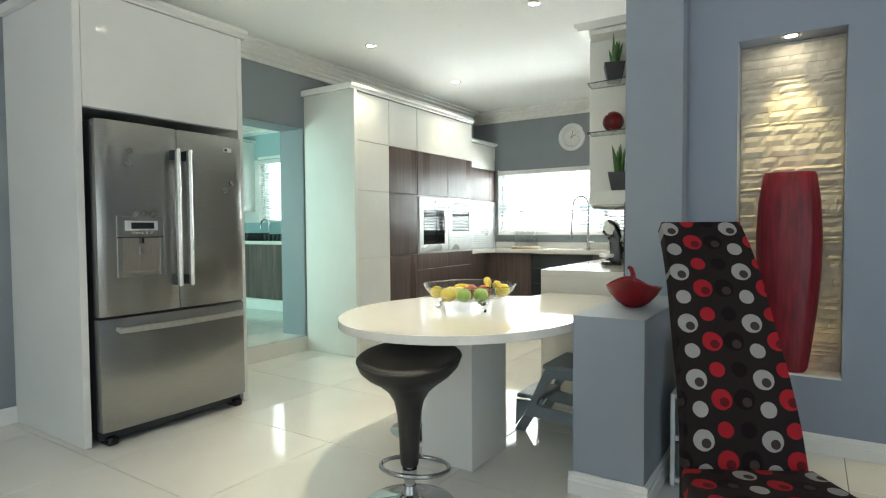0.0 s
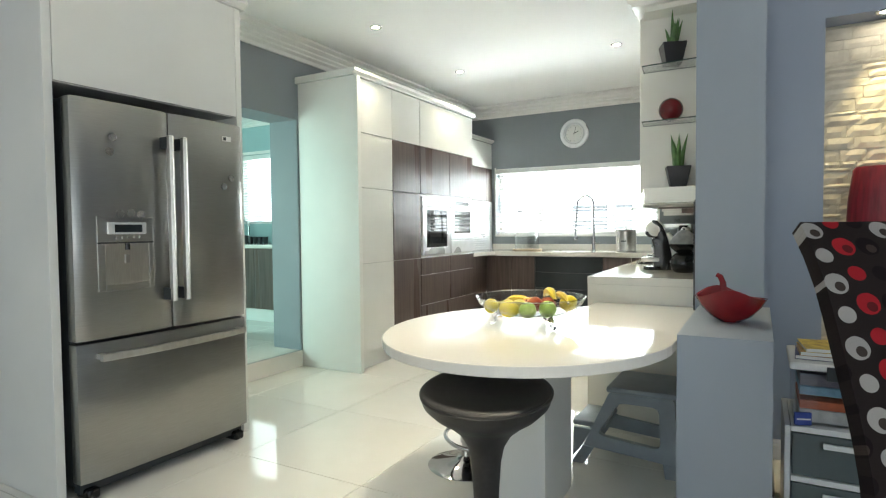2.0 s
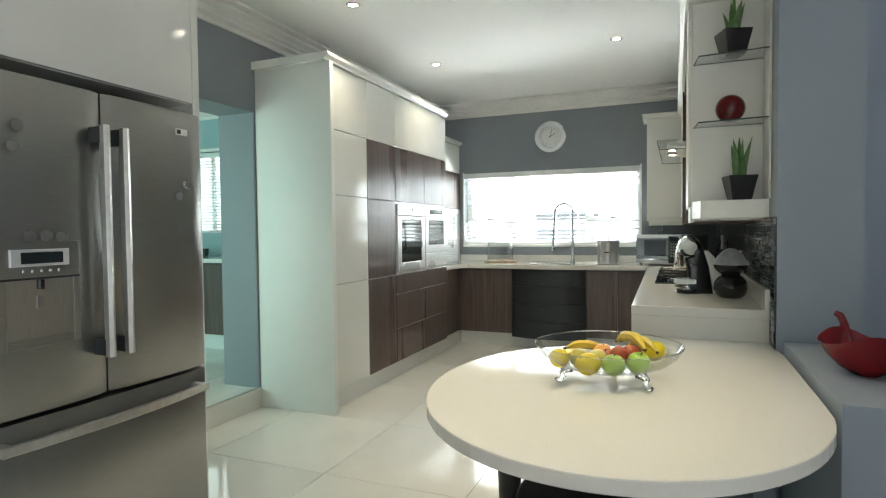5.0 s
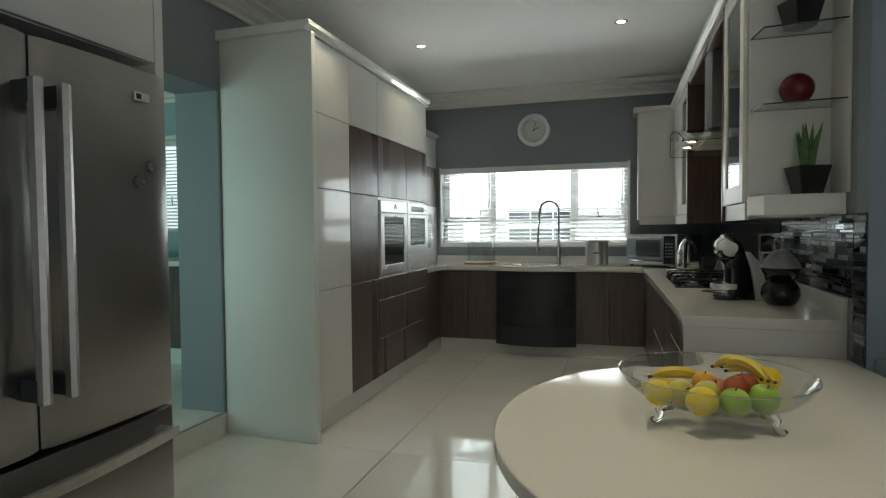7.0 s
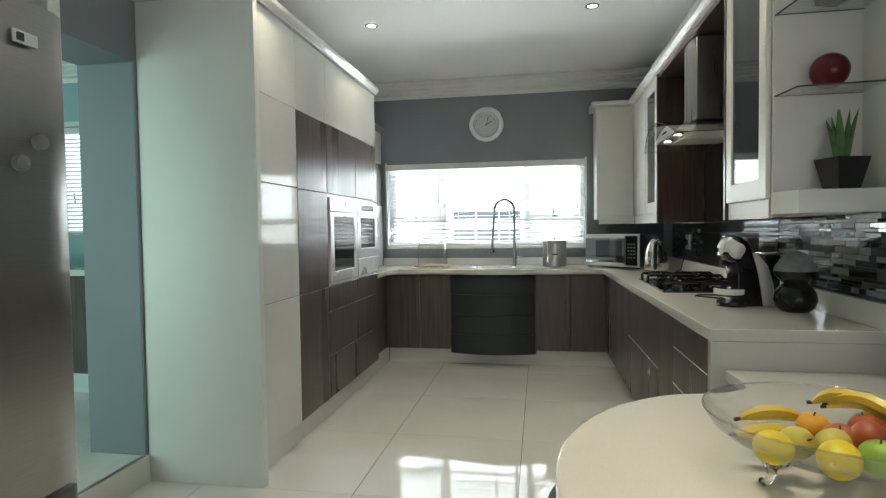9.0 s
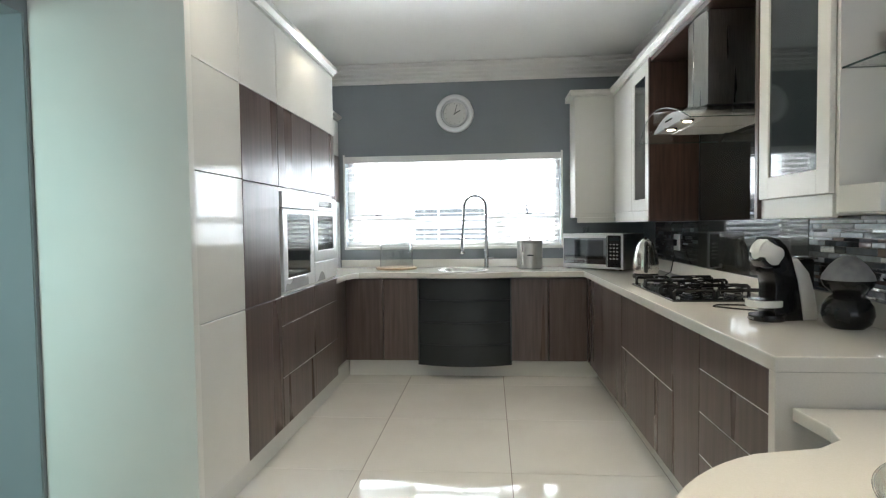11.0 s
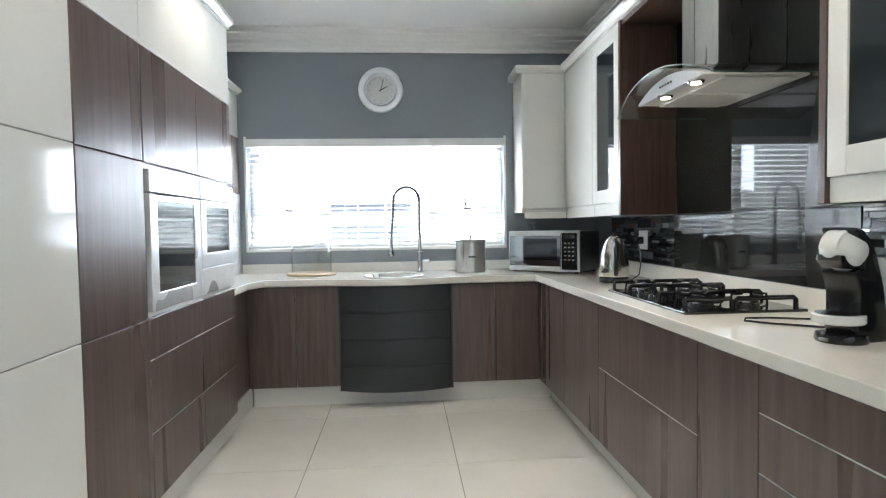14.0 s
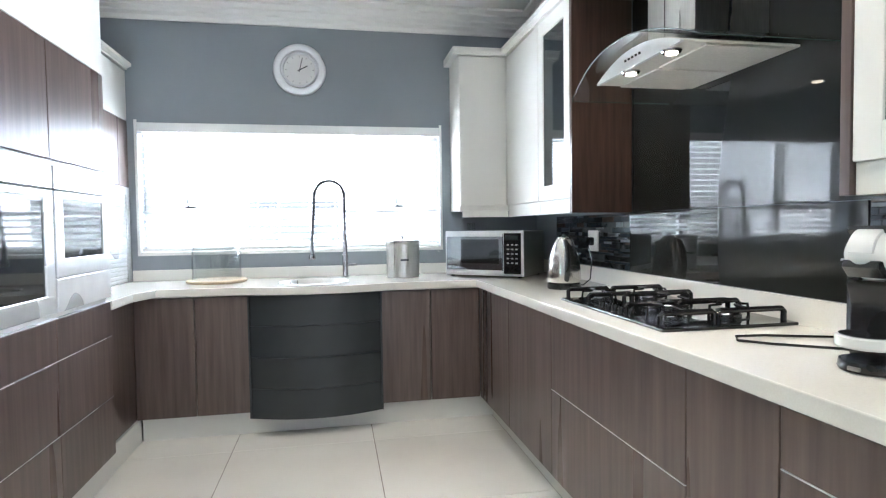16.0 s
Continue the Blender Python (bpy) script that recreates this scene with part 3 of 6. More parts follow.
# breakfast table: rounded slab on a square column
TZ = 0.765
edge = [(-0.548, 3.664), (-1.10, 3.664), (-1.088, 3.50), (-1.11, 3.42), (-1.19, 3.36)]
edge += [(-1.135 + 0.605 * math.copysign(abs(math.cos(a)) ** 1.0, math.cos(a)), 2.66 + 0.71 * math.copysign(abs(math.sin(a)) ** 1.0, math.sin(a))) for a in [radians(112 + (352 - 112) * i / 48) for i in range(49)]]
edge += [(-0.532, 2.70), (-0.528, 3.40)]
tb = thing("breakfast_table", (-1.1, 2.7, 0), "rounded white quartz breakfast table on a square white column", "table")
part("tabletop", prism(edge, "z", TZ - 0.040, TZ, 0.004), "quartz", tb)
part("column", box(-1.31, -1.01, 2.50, 2.87, 0.001, TZ - 0.041, 0.003), "white", tb)

# ---- fridge and its housing ----
HX = -2.935
t = thing("fridge_housing", (-3.35, 2.17, 0), "tall glossy white housing round the fridge with a lift-up door", "cabinet")
part("side_panel", box(XL + 0.002, HX, 1.622, 1.66, 0.001, 2.50, 0.002), "white", t)
part("side_panel", box(XL + 0.002, HX, 2.652, 2.69, 0.001, 2.50, 0.002), "white", t)
part("body", box(XL + 0.004, HX - 0.022, 1.661, 2.651, 1.868, 2.50), "white", t)
part("back_panel", box(XL + 0.004, XL + 0.02, 1.661, 2.651, 0.01, 1.866), "black_matt", t)
door_panel("flap", t, "x", HX, 1.661, 2.651, 1.868, 2.50, "white")
part("moulding", prism([(XL + 0.002, 2.502), (HX + 0.012, 2.502), (HX + 0.012, 2.514), (HX + 0.04, 2.53), (HX + 0.04, 2.555), (XL + 0.002, 2.555)], "y", 1.59, 2.72), "white", t)

fr = thing("fridge", (-3.2, 2.15, 0), "brushed steel french-door fridge with water dispenser and freezer drawer", "fridge")
part("body", box(-3.62, -2.925, 1.69, 2.61, 0.06, 1.80, 0.006), "charcoal", fr)


def bowed_front(y0, y1, z0, z1, x=-2.92, bulge=0.016, depth=0.07):
    pts = [(x + depth - 0.010 + bulge * (1 - (2 * i / 14 - 1) ** 2) * 0.6 + (0.010 if 0 < i < 14 else 0), y0 + (y1 - y0) * i / 14) for i in range(15)]
    return prism([(x, y0), *pts, (x, y1)], "z", z0, z1, 0.004)


FM = 2.150
part("door", bowed_front(1.682, FM - 0.003, 0.722, 1.80), "steel", fr, smooth=True)
part("door", bowed_front(FM + 0.003, 2.608, 0.722, 1.80), "steel", fr, smooth=True)
dr = part("freezer_drawer", bowed_front(1.682, 2.608, 0.085, 0.708), "steel", fr, smooth=True)
for y in (FM - 0.041, FM + 0.034):
    h = part("handle", prism([(-2.795, y - 0.013), (-2.772, y - 0.013), (-2.766, y), (-2.772, y + 0.013), (-2.795, y + 0.013)], "z", 0.862, 1.675, 0.003), "satin", fr, "satin steel bar handle")
    for z in (0.868, 1.612):
        part("handle_mount", box(-2.85, -2.79, y - 0.014, y + 0.012, z, z + 0.058, 0.003), "charcoal", h)
n = 16
hp = [(-2.80 + 0.03 * (1 - (2 * i / n - 1) ** 2), 1.75 + 0.80 * i / n) for i in range(n + 1)]
h = part("handle", prism([(x + 0.022, y) for x, y in hp] + [(x, y) for x, y in reversed(hp)], "z", 0.632, 0.664, 0.004), "satin", dr, "bowed satin steel handle")
for y in (1.76, 2.52):
    part("handle_mount", box(-2.86, -2.785, y, y + 0.03, 0.636, 0.66, 0.002), "steel_v", fr)
DX0 = -2.838
FD = DX0 - 0.001
dp = part("dispenser", join(join(box(FD - 0.02, FD, 1.775, 2.045, 1.160, 1.275, 0.002), box(FD - 0.02, FD, 1.775, 1.808, 0.935, 1.152, 0.002)), join(box(FD - 0.02, FD, 2.02, 2.045, 0.935, 1.152, 0.002), box(FD - 0.02, FD, 1.809, 2.019, 0.935, 0.965, 0.002))), "steel", fr, "water and ice dispenser panel")
part("recess", box(FD - 0.02, FD - 0.0008, 1.8095, 2.0185, 0.9655, 1.1515), "satin_dark", dp, "hollow of the dispenser")
part("shadow_gap", box(FD - 0.02, FD - 0.0005, 1.776, 2.044, 1.1525, 1.1595), "charcoal", dp)
part("lever", box(FD - 0.01, FD + 0.004, 1.898, 1.922, 1.06, 1.10, 0.002), "steel", dp)
part("bezel", box(DX0, DX0 + 0.010, 1.818, 2.003, 1.195, 1.25, 0.003), "alu", dp)
part("display", box(DX0, DX0 + 0.012, 1.849, 1.98, 1.204, 1.24), "smoke", dp)
part("spout", lathe([(0, 0.03), (0.011, 0.03), (0.011, 0), (0, 0)], (DX0 + 0.004, 1.91, 1.122), 12), "black", dp)
for i in range(5):
    part("button", lathe([(0, 0.004), (0.004, 0.004), (0.004, -0.004), (0, -0.004)], (DX0 + 0.006, 1.857 + 0.0277 * i, 1.180), 10), "chrome", dp)
for y, z in ((1.851, 1.637), (1.836, 1.57), (1.876, 1.290), (1.928, 1.294), (1.977, 1.288), (2.509, 1.498), (2.46, 1.448)):
    m = thing("fridge_magnet", (DX0 + 0.006, y, z), "small clear round glass magnet on the fridge", "magnet", "fridge magnets")
    mg = lathe([(0, 0.0), (0.016, 0.0), (0.019, 0.006), (0.016, 0.014), (0.008, 0.018), (0, 0.019)], (0, 0, 0), 16)
    mg.transform(Matrix.Translation((DX0 + 0.004, y, z)) @ Matrix.Rotation(radians(90), 4, "Y"))
    part("magnet", mg, "pale_glass", m, smooth=True)
part("badge", box(DX0 + 0.002, DX0 + 0.006, 2.459, 2.518, 1.698, 1.725, 0.001), "white_plastic", fr, "small pale maker's badge")
part("badge_mark", box(DX0 + 0.006, DX0 + 0.007, 2.466, 2.484, 1.703, 1.720), "charcoal", fr)
for y in (1.71, 2.53):
    part("foot", box(-2.96, -2.862, y, y + 0.06, 0.001, 0.05, 0.012), "black", fr)
part("kick_grille", box(-2.95, -2.90, 1.70, 2.60, 0.03, 0.075), "charcoal", fr)

# ---- kitchen window, blind and the view out ----
w = thing("window_1", (-2.35, YB + 0.14, WZ0), "wide white aluminium window with two opening sashes", "window", kind="structure")
fy0, fy1 = YB + 0.12, YB + 0.17
for x0, x1 in ((WX0, WX0 + 0.045), (-2.83, -2.765), (-1.925, -1.86), (WX1 - 0.045, WX1)):
    part("frame", box(x0, x1, fy0, fy1, WZ0 + 0.046, WZ1 - 0.046, 0.003), "white_plastic", w)
for z0, z1 in ((WZ0 + 0.001, WZ0 + 0.045), (WZ1 - 0.045, WZ1 - 0.001)):
    part("frame", box(WX0, WX1, fy0, fy1, z0, z1, 0.003), "white_plastic", w)
spans = ((WX0 + 0.046, -2.831), (-2.764, -1.926), (-1.859, WX1 - 0.046))
for i, (x0, x1) in enumerate(spans):
    part("transom", box(x0, x1, fy0 + 0.001, fy1 - 0.001, 1.365, 1.405, 0.003), "white_plastic", w)
    for z0, z1 in ((WZ0 + 0.046, 1.364), (1.406, WZ1 - 0.046)):
        pane = part("pane", box(x0, x1, fy0 + 0.02, fy0 + 0.024, z0, z1), "thin_glass", w)
    if i != 1:
        part("sash", join(join(box(x0 + 0.002, x0 + 0.03, fy0 - 0.012, fy0 - 0.001, 1.41, WZ1 - 0.05), box(x1 - 0.03, x1 - 0.002, fy0 - 0.012, fy0 - 0.001, 1.41, WZ1 - 0.05)), join(box(x0 + 0.03, x1 - 0.03, fy0 - 0.012, fy0 - 0.001, 1.41, 1.435), box(x0 + 0.03, x1 - 0.03, fy0 - 0.012, fy0 - 0.001, WZ1 - 0.075, WZ1 - 0.05))), "white_plastic", w)
        xm = (x0 + x1) / 2
        hd = part("window_handle", join(box(xm - 0.03, xm + 0.03, fy0 - 0.03, fy0 - 0.012, 1.412, 1.424, 0.002), tube([(xm - 0.01, fy0 - 0.026, 1.42), (xm - 0.022, fy0 - 0.035, 1.50)], 0.007)), "charcoal", w)
part("window_sill", box(WX0 + 0.001, WX1 - 0.001, YB + 0.002, fy0, WZ0 - 0.003, WZ0 + 0.006), "trim", w)
part("surround", join(join(box(WX0 - 0.018, WX0, YB - 0.006, YB - 0.0005, WZ0 - 0.018, WZ1 + 0.018), box(WX1, WX1 + 0.018, YB - 0.006, YB - 0.0005, WZ0 - 0.018, WZ1 + 0.018)), box(WX0, WX1, YB - 0.006, YB - 0.0005, WZ0 - 0.018, WZ0)), "trim", w)

bl = thing("venetian_blind", (-2.35, YB + 0.04, WZ1), "white venetian blind lowered with its slats open", "blind")
part("headrail", box(WX0 + 0.002, WX1 - 0.002, YB - 0.012, YB + 0.055, WZ1 - 0.065, WZ1 - 0.001, 0.003), "white_plastic", bl)
part("bottom_rail", box(WX0 + 0.008, WX1 - 0.008, YB + 0.012, YB + 0.048, WZ0 + 0.012, WZ0 + 0.032, 0.003), "white_plastic", bl)
slat_me = {}
for i in range(18):
    z = WZ0 + 0.055 + i * 0.0455
    tilt = 24 if z < 1.40 else -3
    if tilt not in slat_me:
        b = prism([(-0.025, -0.0012), (-0.012, 0.0012), (0.0, 0.002), (0.012, 0.0012), (0.025, -0.0012), (0.0, 0.0006)], "x", -1.028, 1.028)
        b.transform(Matrix.Rotation(radians(tilt), 4, "X"))
        s = part("slat", b, "blind", None)
        slat_me[tilt] = s.data
    else:
        s = new("slat", slat_me[tilt])
    s.parent = bl
    s.location = (0, -0.008, z - WZ1)
for x in (-3.2, -2.62, -2.08, -1.5):
    part("cord", tube([(x, YB + 0.026, WZ0 + 0.03), (x, YB + 0.026, WZ1 - 0.06)], 0.0016, 6), "white_plastic", bl)
part("pull_cord", tube([(WX1 - 0.03, YB - 0.004, 1.40), (WX1 - 0.03, YB - 0.005, 1.12), (WX1 - 0.015, YB - 0.005, 1.07), (WX1 + 0.005, YB - 0.005, 1.09), (WX1 - 0.01, YB - 0.005, 1.15), (WX1 - 0.012, YB - 0.004, 1.40)], 0.0014, 6), "white_plastic", bl)
part("tilt_wand", tube([(WX1 - 0.1, YB - 0.004, 1.43), (WX1 - 0.1, YB - 0.004, WZ1 - 0.06)], 0.004, 8), "white_plastic", bl)

tagged(part("backdrop", box(-9, 6, 10.6, 10.8, -0.36, 7), "sky_glow"), "bright hazy daylight beyond the window", "sky", kind="structure")
tagged(part("ground", box(-60, 60, -60, 60, -0.6, -0.35), "ceiling"), "pale paving outside the house", "ground", kind="structure")
# Cream render toned down so its colour holds the outbuilding's shade.
M["render"] = mottled(shader("shaded_outdoor_render", (0.5, 0.49, 0.46), 0.8), (0.46, 0.45, 0.42), (0.54, 0.53, 0.50), 2, bump=0.2, bump_scale=60)
nb = thing("outbuilding", (-2.3, 9.9, -0.35), "pale rendered outbuilding seen through the window", "building")
part("wall", box(-3.5, -1.2, 9.75, 10.3, -0.349, 1.60), "render", nb)
part("roof", prism([(9.6, 1.602), (10.45, 1.602), (10.1, 1.70)], "x", -3.6, -1.1), "render", nb)
wd = part("window", box(-3.04, -2.02, 9.73, 9.77, 1.08, 1.58), "alu", nb)
for x0, x1 in ((-3.02, -2.70), (-2.68, -2.36), (-2.34, -2.04)):
    for z0, z1 in ((1.10, 1.31), (1.35, 1.56)):
        part("pane", box(x0, x1, 9.722, 9.729, z0, z1), "grey_pane", wd)
part("ledge", box(-3.5, -1.2, 9.68, 9.748, 1.0, 1.06), "render", nb)

# ---- wall units and hood ----
UX = -0.888
UZ0, UZ1, PZ = 1.322, 2.44, 1.40


def framed_door(parent, y0, y1, z0, z1):
    d = part("door", join(join(box(UX - 0.0, UX + 0.02, y0, y0 + 0.075, z0, z1, 0.003), box(UX, UX + 0.02, y1 - 0.075, y1, z0, z1, 0.003)), join(box(UX, UX + 0.02, y0 + 0.073, y1 - 0.073, z0, z0 + 0.085, 0.003), box(UX, UX + 0.02, y0 + 0.073, y1 - 0.073, z1 - 0.085, z1, 0.003))), "cream", parent)
    part("pane", box(UX + 0.007, UX + 0.012, y0 + 0.07, y1 - 0.07, z0 + 0.08, z1 - 0.08), "smoke", d, "dark smoked glass pane")
    return d


def wall_unit(y0, y1, label):
    t = thing("wall_cabinet", (-0.72, (y0 + y1) / 2, UZ0), label, "cabinet", "wall units")
    part("body", box(UX + 0.022, XR - 0.002, y0 + 0.001, y1 - 0.001, PZ, UZ1), "cream", t)
    part("pelmet", box(UX + 0.012, UX + 0.03, y0 + 0.001, y1 - 0.001, UZ0, PZ - 0.001, 0.002), "cream", t)
    return t


t = wall_unit(6.45, 7.085, "cream wall cabinet with a plain door")
door_panel("door", t, "x", UX, 6.45, 7.08, PZ, UZ1 - 0.005, "cream", sign=-1)
t = wall_unit(5.99, 6.448, "cream wall cabinet with a smoked glass door")
framed_door(t, 5.992, 6.446, PZ, UZ1 - 0.005)
t = thing("corner_wall_cabinet", (-1.0, 7.25, UZ0), "cream corner wall cabinet beside the window", "cabinet", "wall units")
part("body", box(-1.225, XR - 0.002, 7.106, YB - 0.002, PZ - 0.03, UZ1), "cream", t)
part("door", box(-1.222, UX - 0.002, 7.086, 7.105, PZ, UZ1 - 0.005, 0.003), "cream", t)
part("pelmet", box(-1.205, UX + 0.011, 7.092, 7.112, UZ0, PZ - 0.032, 0.002), "cream", t)
t = wall_unit(3.875, 4.362, "cream wall cabinet with a large smoked glass door")
framed_door(t, 3.877, 4.360, PZ, UZ1 - 0.005)
part("light_rail", box(UX + 0.03, XR - 0.003, 3.88, 4.36, UZ0 + 0.01, UZ0 + 0.028), "cream", t)

t = thing("hood_surround", (-0.72, 5.15, UZ0), "dark brown wood panels framing the cooker hood", "panel")
part("panel", box(UX - 0.002, XR - 0.012, 5.958, 5.988, UZ0, UZ1, 0.002), "brown", t)
part("panel", box(UX - 0.002, XR - 0.012, 4.364, 4.392, UZ0, UZ1, 0.002), "wood", t)
part("top_panel", box(UX + 0.01, XR - 0.012, 4.394, 5.957, UZ1 - 0.03, UZ1), "brown", t)
sp = thing("glass_splashback", (-0.55, 5.2, 1.01), "tall glossy black glass splashback behind the hob", "splashback")
part("panel", box(XR - 0.010, XR - 0.002, 4.62, 5.985, 1.01, UZ0 - 0.001), "splash_glass", sp)
part("panel", box(XR - 0.0105, XR - 0.002, 4.395, 5.956, UZ0 + 0.001, UZ1 - 0.032), "splash_glass", sp)

# open end shelves beside the pier
t = thing("end_shelf_unit", (-0.7, 3.79, UZ0), "open cream end unit with glass shelves", "shelf")
part("back_panel", box(UX + 0.02, XR - 0.002, 3.858, 3.873, UZ0 + 0.012, UZ1), "cream", t)
shelf_plan = [(-0.87, 3.856), (-0.835, 3.712), (XR - 0.002, 3.70), (XR - 0.002, 3.856)]
part("bottom_shelf", prism(shelf_plan, "z", 1.338, 1.425, 0.003), "white", t)
part("top_board", prism(shelf_plan, "z", UZ1 - 0.03, UZ1, 0.002), "cream", t)
for z in (1.793, 2.105):
    part("glass_shelf", prism([(-0.862, 3.857), (-0.845, 3.70), (XR - 0.002, 3.672), (XR - 0.002, 3.857)], "z", z, z + 0.006), "thin_glass", t, "clear glass shelf")
    part("shelf_edge", join(tube([(-0.862, 3.857, z + 0.003), (-0.845, 3.70, z + 0.003), (XR - 0.002, 3.672, z + 0.003)], 0.0034, 6), tube([(-0.862, 3.8545, z + 0.003), (XR - 0.002, 3.8545, z + 0.003)], 0.0022, 6)), "edge_glass", t, "dark green polished glass edge")
part("wall_liner", box(XR - 0.010, XR - 0.0015, 3.66, 3.856, 1.426, UZ1 - 0.031), "cream", t)
# one cornice along all wall units
prof = [(0.0, 0.0), (-0.012, 0.0), (-0.012, 0.012), (-0.035, 0.028), (-0.04, 0.05), (0.0, 0.05)]
cr = thing("cabinet_cornice", (-0.8, 5.4, UZ1), "cream moulding along the top of the wall units", "moulding")
part("moulding", prism([(UX + d, UZ1 + 0.001 + h) for d, h in prof] + [(XR - 0.002, UZ1 + 0.051), (XR - 0.002, UZ1 + 0.001)], "y", 3.68, 7.07), "cream", cr)
part("moulding", prism([(7.1 + d, UZ1 + 0.001 + h) for d, h in prof] + [(YB - 0.002, UZ1 + 0.051), (YB - 0.002, UZ1 + 0.001)], "x", -1.268, UX + 0.1), "cream", cr)

# curved glass hood
hd = thing("cooker_hood", (-0.8, 5.16, 1.8), "steel chimney hood with a curved glass canopy and two lit lamps", "cooker hood")
HY = 5.16
ch = [(XR - 0.013, HY - 0.15)] + [(-0.85 - 0.018 * (1 - (2 * i / 10 - 1) ** 2), HY - 0.15 + 0.30 * i / 10) for i in range(11)] + [(XR - 0.013, HY + 0.15)]
part("chimney", prism(ch, "z", 1.925, UZ1 - 0.034), "steel_v", hd, smooth=True)
part("chimney_seam", tube([(-0.872, HY, 1.93), (-0.872, HY, 2.4)], 0.002, 6), "chrome", hd)
n = 24
gl = [(HY - 0.45 + 0.90 * i / n, 1.805 + 0.115 * (1 - (2 * i / n - 1) ** 2)) for i in range(n + 1)]
canopy = bmesh.new()
rows = []
for i, (y, z) in enumerate(gl):
    u = 2 * i / n - 1
    front = -1.07 + 0.03 * u * u
    rows.append([[canopy.verts.new((x, y, z + dz)) for x in (front, front * 0.5 + (XR - 0.02) * 0.5, XR - 0.02)] for dz in (0.0, 0.006)])
for a, b in zip(rows, rows[1:]):
    for k2 in range(2):
        canopy.faces.new((a[0][k2], b[0][k2], b[0][k2 + 1], a[0][k2 + 1]))
        canopy.faces.new((a[1][k2], a[1][k2 + 1], b[1][k2 + 1], b[1][k2]))
    canopy.faces.new((a[0][0], a[1][0], b[1][0], b[0][0]))
    canopy.faces.new((a[0][2], b[0][2], b[1][2], a[1][2]))
for r in (rows[0], rows[-1]):
    for k2 in range(2):
        canopy.faces.new((r[0][k2], r[0][k2 + 1], r[1][k2 + 1], r[1][k2]))
part("canopy", canopy, "thin_glass", hd, "curved clear glass canopy", smooth=True)
front_edge = [(-1.071 + 0.03 * (2 * i / n - 1) ** 2, y, z + 0.003) for i, (y, z) in enumerate(gl)]
part("canopy_edge", tube(front_edge, 0.0020, 6), "edge_glass", hd, "dark polished glass edge", smooth=True)
for y in (HY - 0.45, HY + 0.45):
    part("canopy_edge", tube([(-1.04, y, 1.808), (XR - 0.022, y, 1.808)], 0.0018, 6), "edge_glass", hd, "dark polished glass edge")
crescent = [(HY - 0.29 + 0.58 * i / 20, 1.845 + 0.062 * (1 - (2 * i / 20 - 1) ** 2)) for i in range(21)]
part("front_panel", prism(crescent + [(y, 1.838) for y, z in reversed(crescent)], "x", -1.0, -0.985, 0.001), "alu", hd)
part("housing", prism([(y, z + 0.002) for y, z in crescent] + [(HY + 0.29, 1.84), (HY - 0.29, 1.84)], "x", -0.984, XR - 0.014), "filter", hd)
for y in (HY - 0.145, HY + 0.145):
    part("filter", box(-0.90, XR - 0.06, y - 0.135, y + 0.135, 1.832, 1.839, 0.002), "filter", hd)
for i, y in enumerate((4.965, 5.23)):
    l = part("lamp", lathe([(0, 0.0), (0.03, 0.0), (0.034, 0.006), (0.034, 0.01)], (-0.968, y, 1.830), 20), "chrome", hd)
    part("bulb", lathe([(0, 0), (0.020, 0), (0.020, 0.003), (0, 0.003)], (-0.968, y, 1.8265), 20), "hood_lamp", l)
    lamp_spot("hood_lamp_light", -0.968, y, 1.82, 6, 120)
for i in range(5):
    part("button", lathe([(0, 0.004), (0.005, 0.004), (0.005, -0.004), (0, -0.004)], (-1.001, HY - 0.05 + 0.025 * i, 1.872), 10), "black", hd)

# ---- hob ----
M["kettle"] = mottled(shader("polished_brushed_steel", (0.58, 0.55, 0.51), 0.2, 1.0), (0.55, 0.52, 0.48), (0.62, 0.59, 0.55), 30, (9, 9, 0.5), rough_range=(0.17, 0.23))
M["spring_steel"] = shader("dark_chromed_metal", (0.20, 0.20, 0.21), 0.22, 1.0)
hb = thing("gas_hob", (-0.82, 5.175, WTZ1), "black glass gas hob with five burners and cast iron supports", "hob")
part("plate", box(-1.075, -0.575, 4.845, 5.665, WTZ1 + 0.0005, WTZ1 + 0.012, 0.003), "black_glass", hb)
Z = WTZ1 + 0.012
burners = [(-0.74, 4.90, 0.045), (-0.96, 4.90, 0.035), (-0.80, 5.17, 0.06), (-0.74, 5.44, 0.045), (-0.96, 5.46, 0.035)]
burners = [(x + 0.015, 5.665 - (5.61 - y) * 0.94, r) for x, y, r in burners]
for x, y, r in burners:
    bu = part("burner", lathe([(r * 1.5, 0), (r * 1.5, 0.004), (r, 0.006), (r, 0.014), (r * 0.9, 0.02), (0, 0.02)], (x, y, Z), 24), "spring_steel", hb)
    part("burner_cap", lathe([(r * 0.92, 0.0205), (r * 0.92, 0.026), (r * 0.75, 0.029), (0, 0.029)], (x, y, Z), 24), "black_matt", bu)
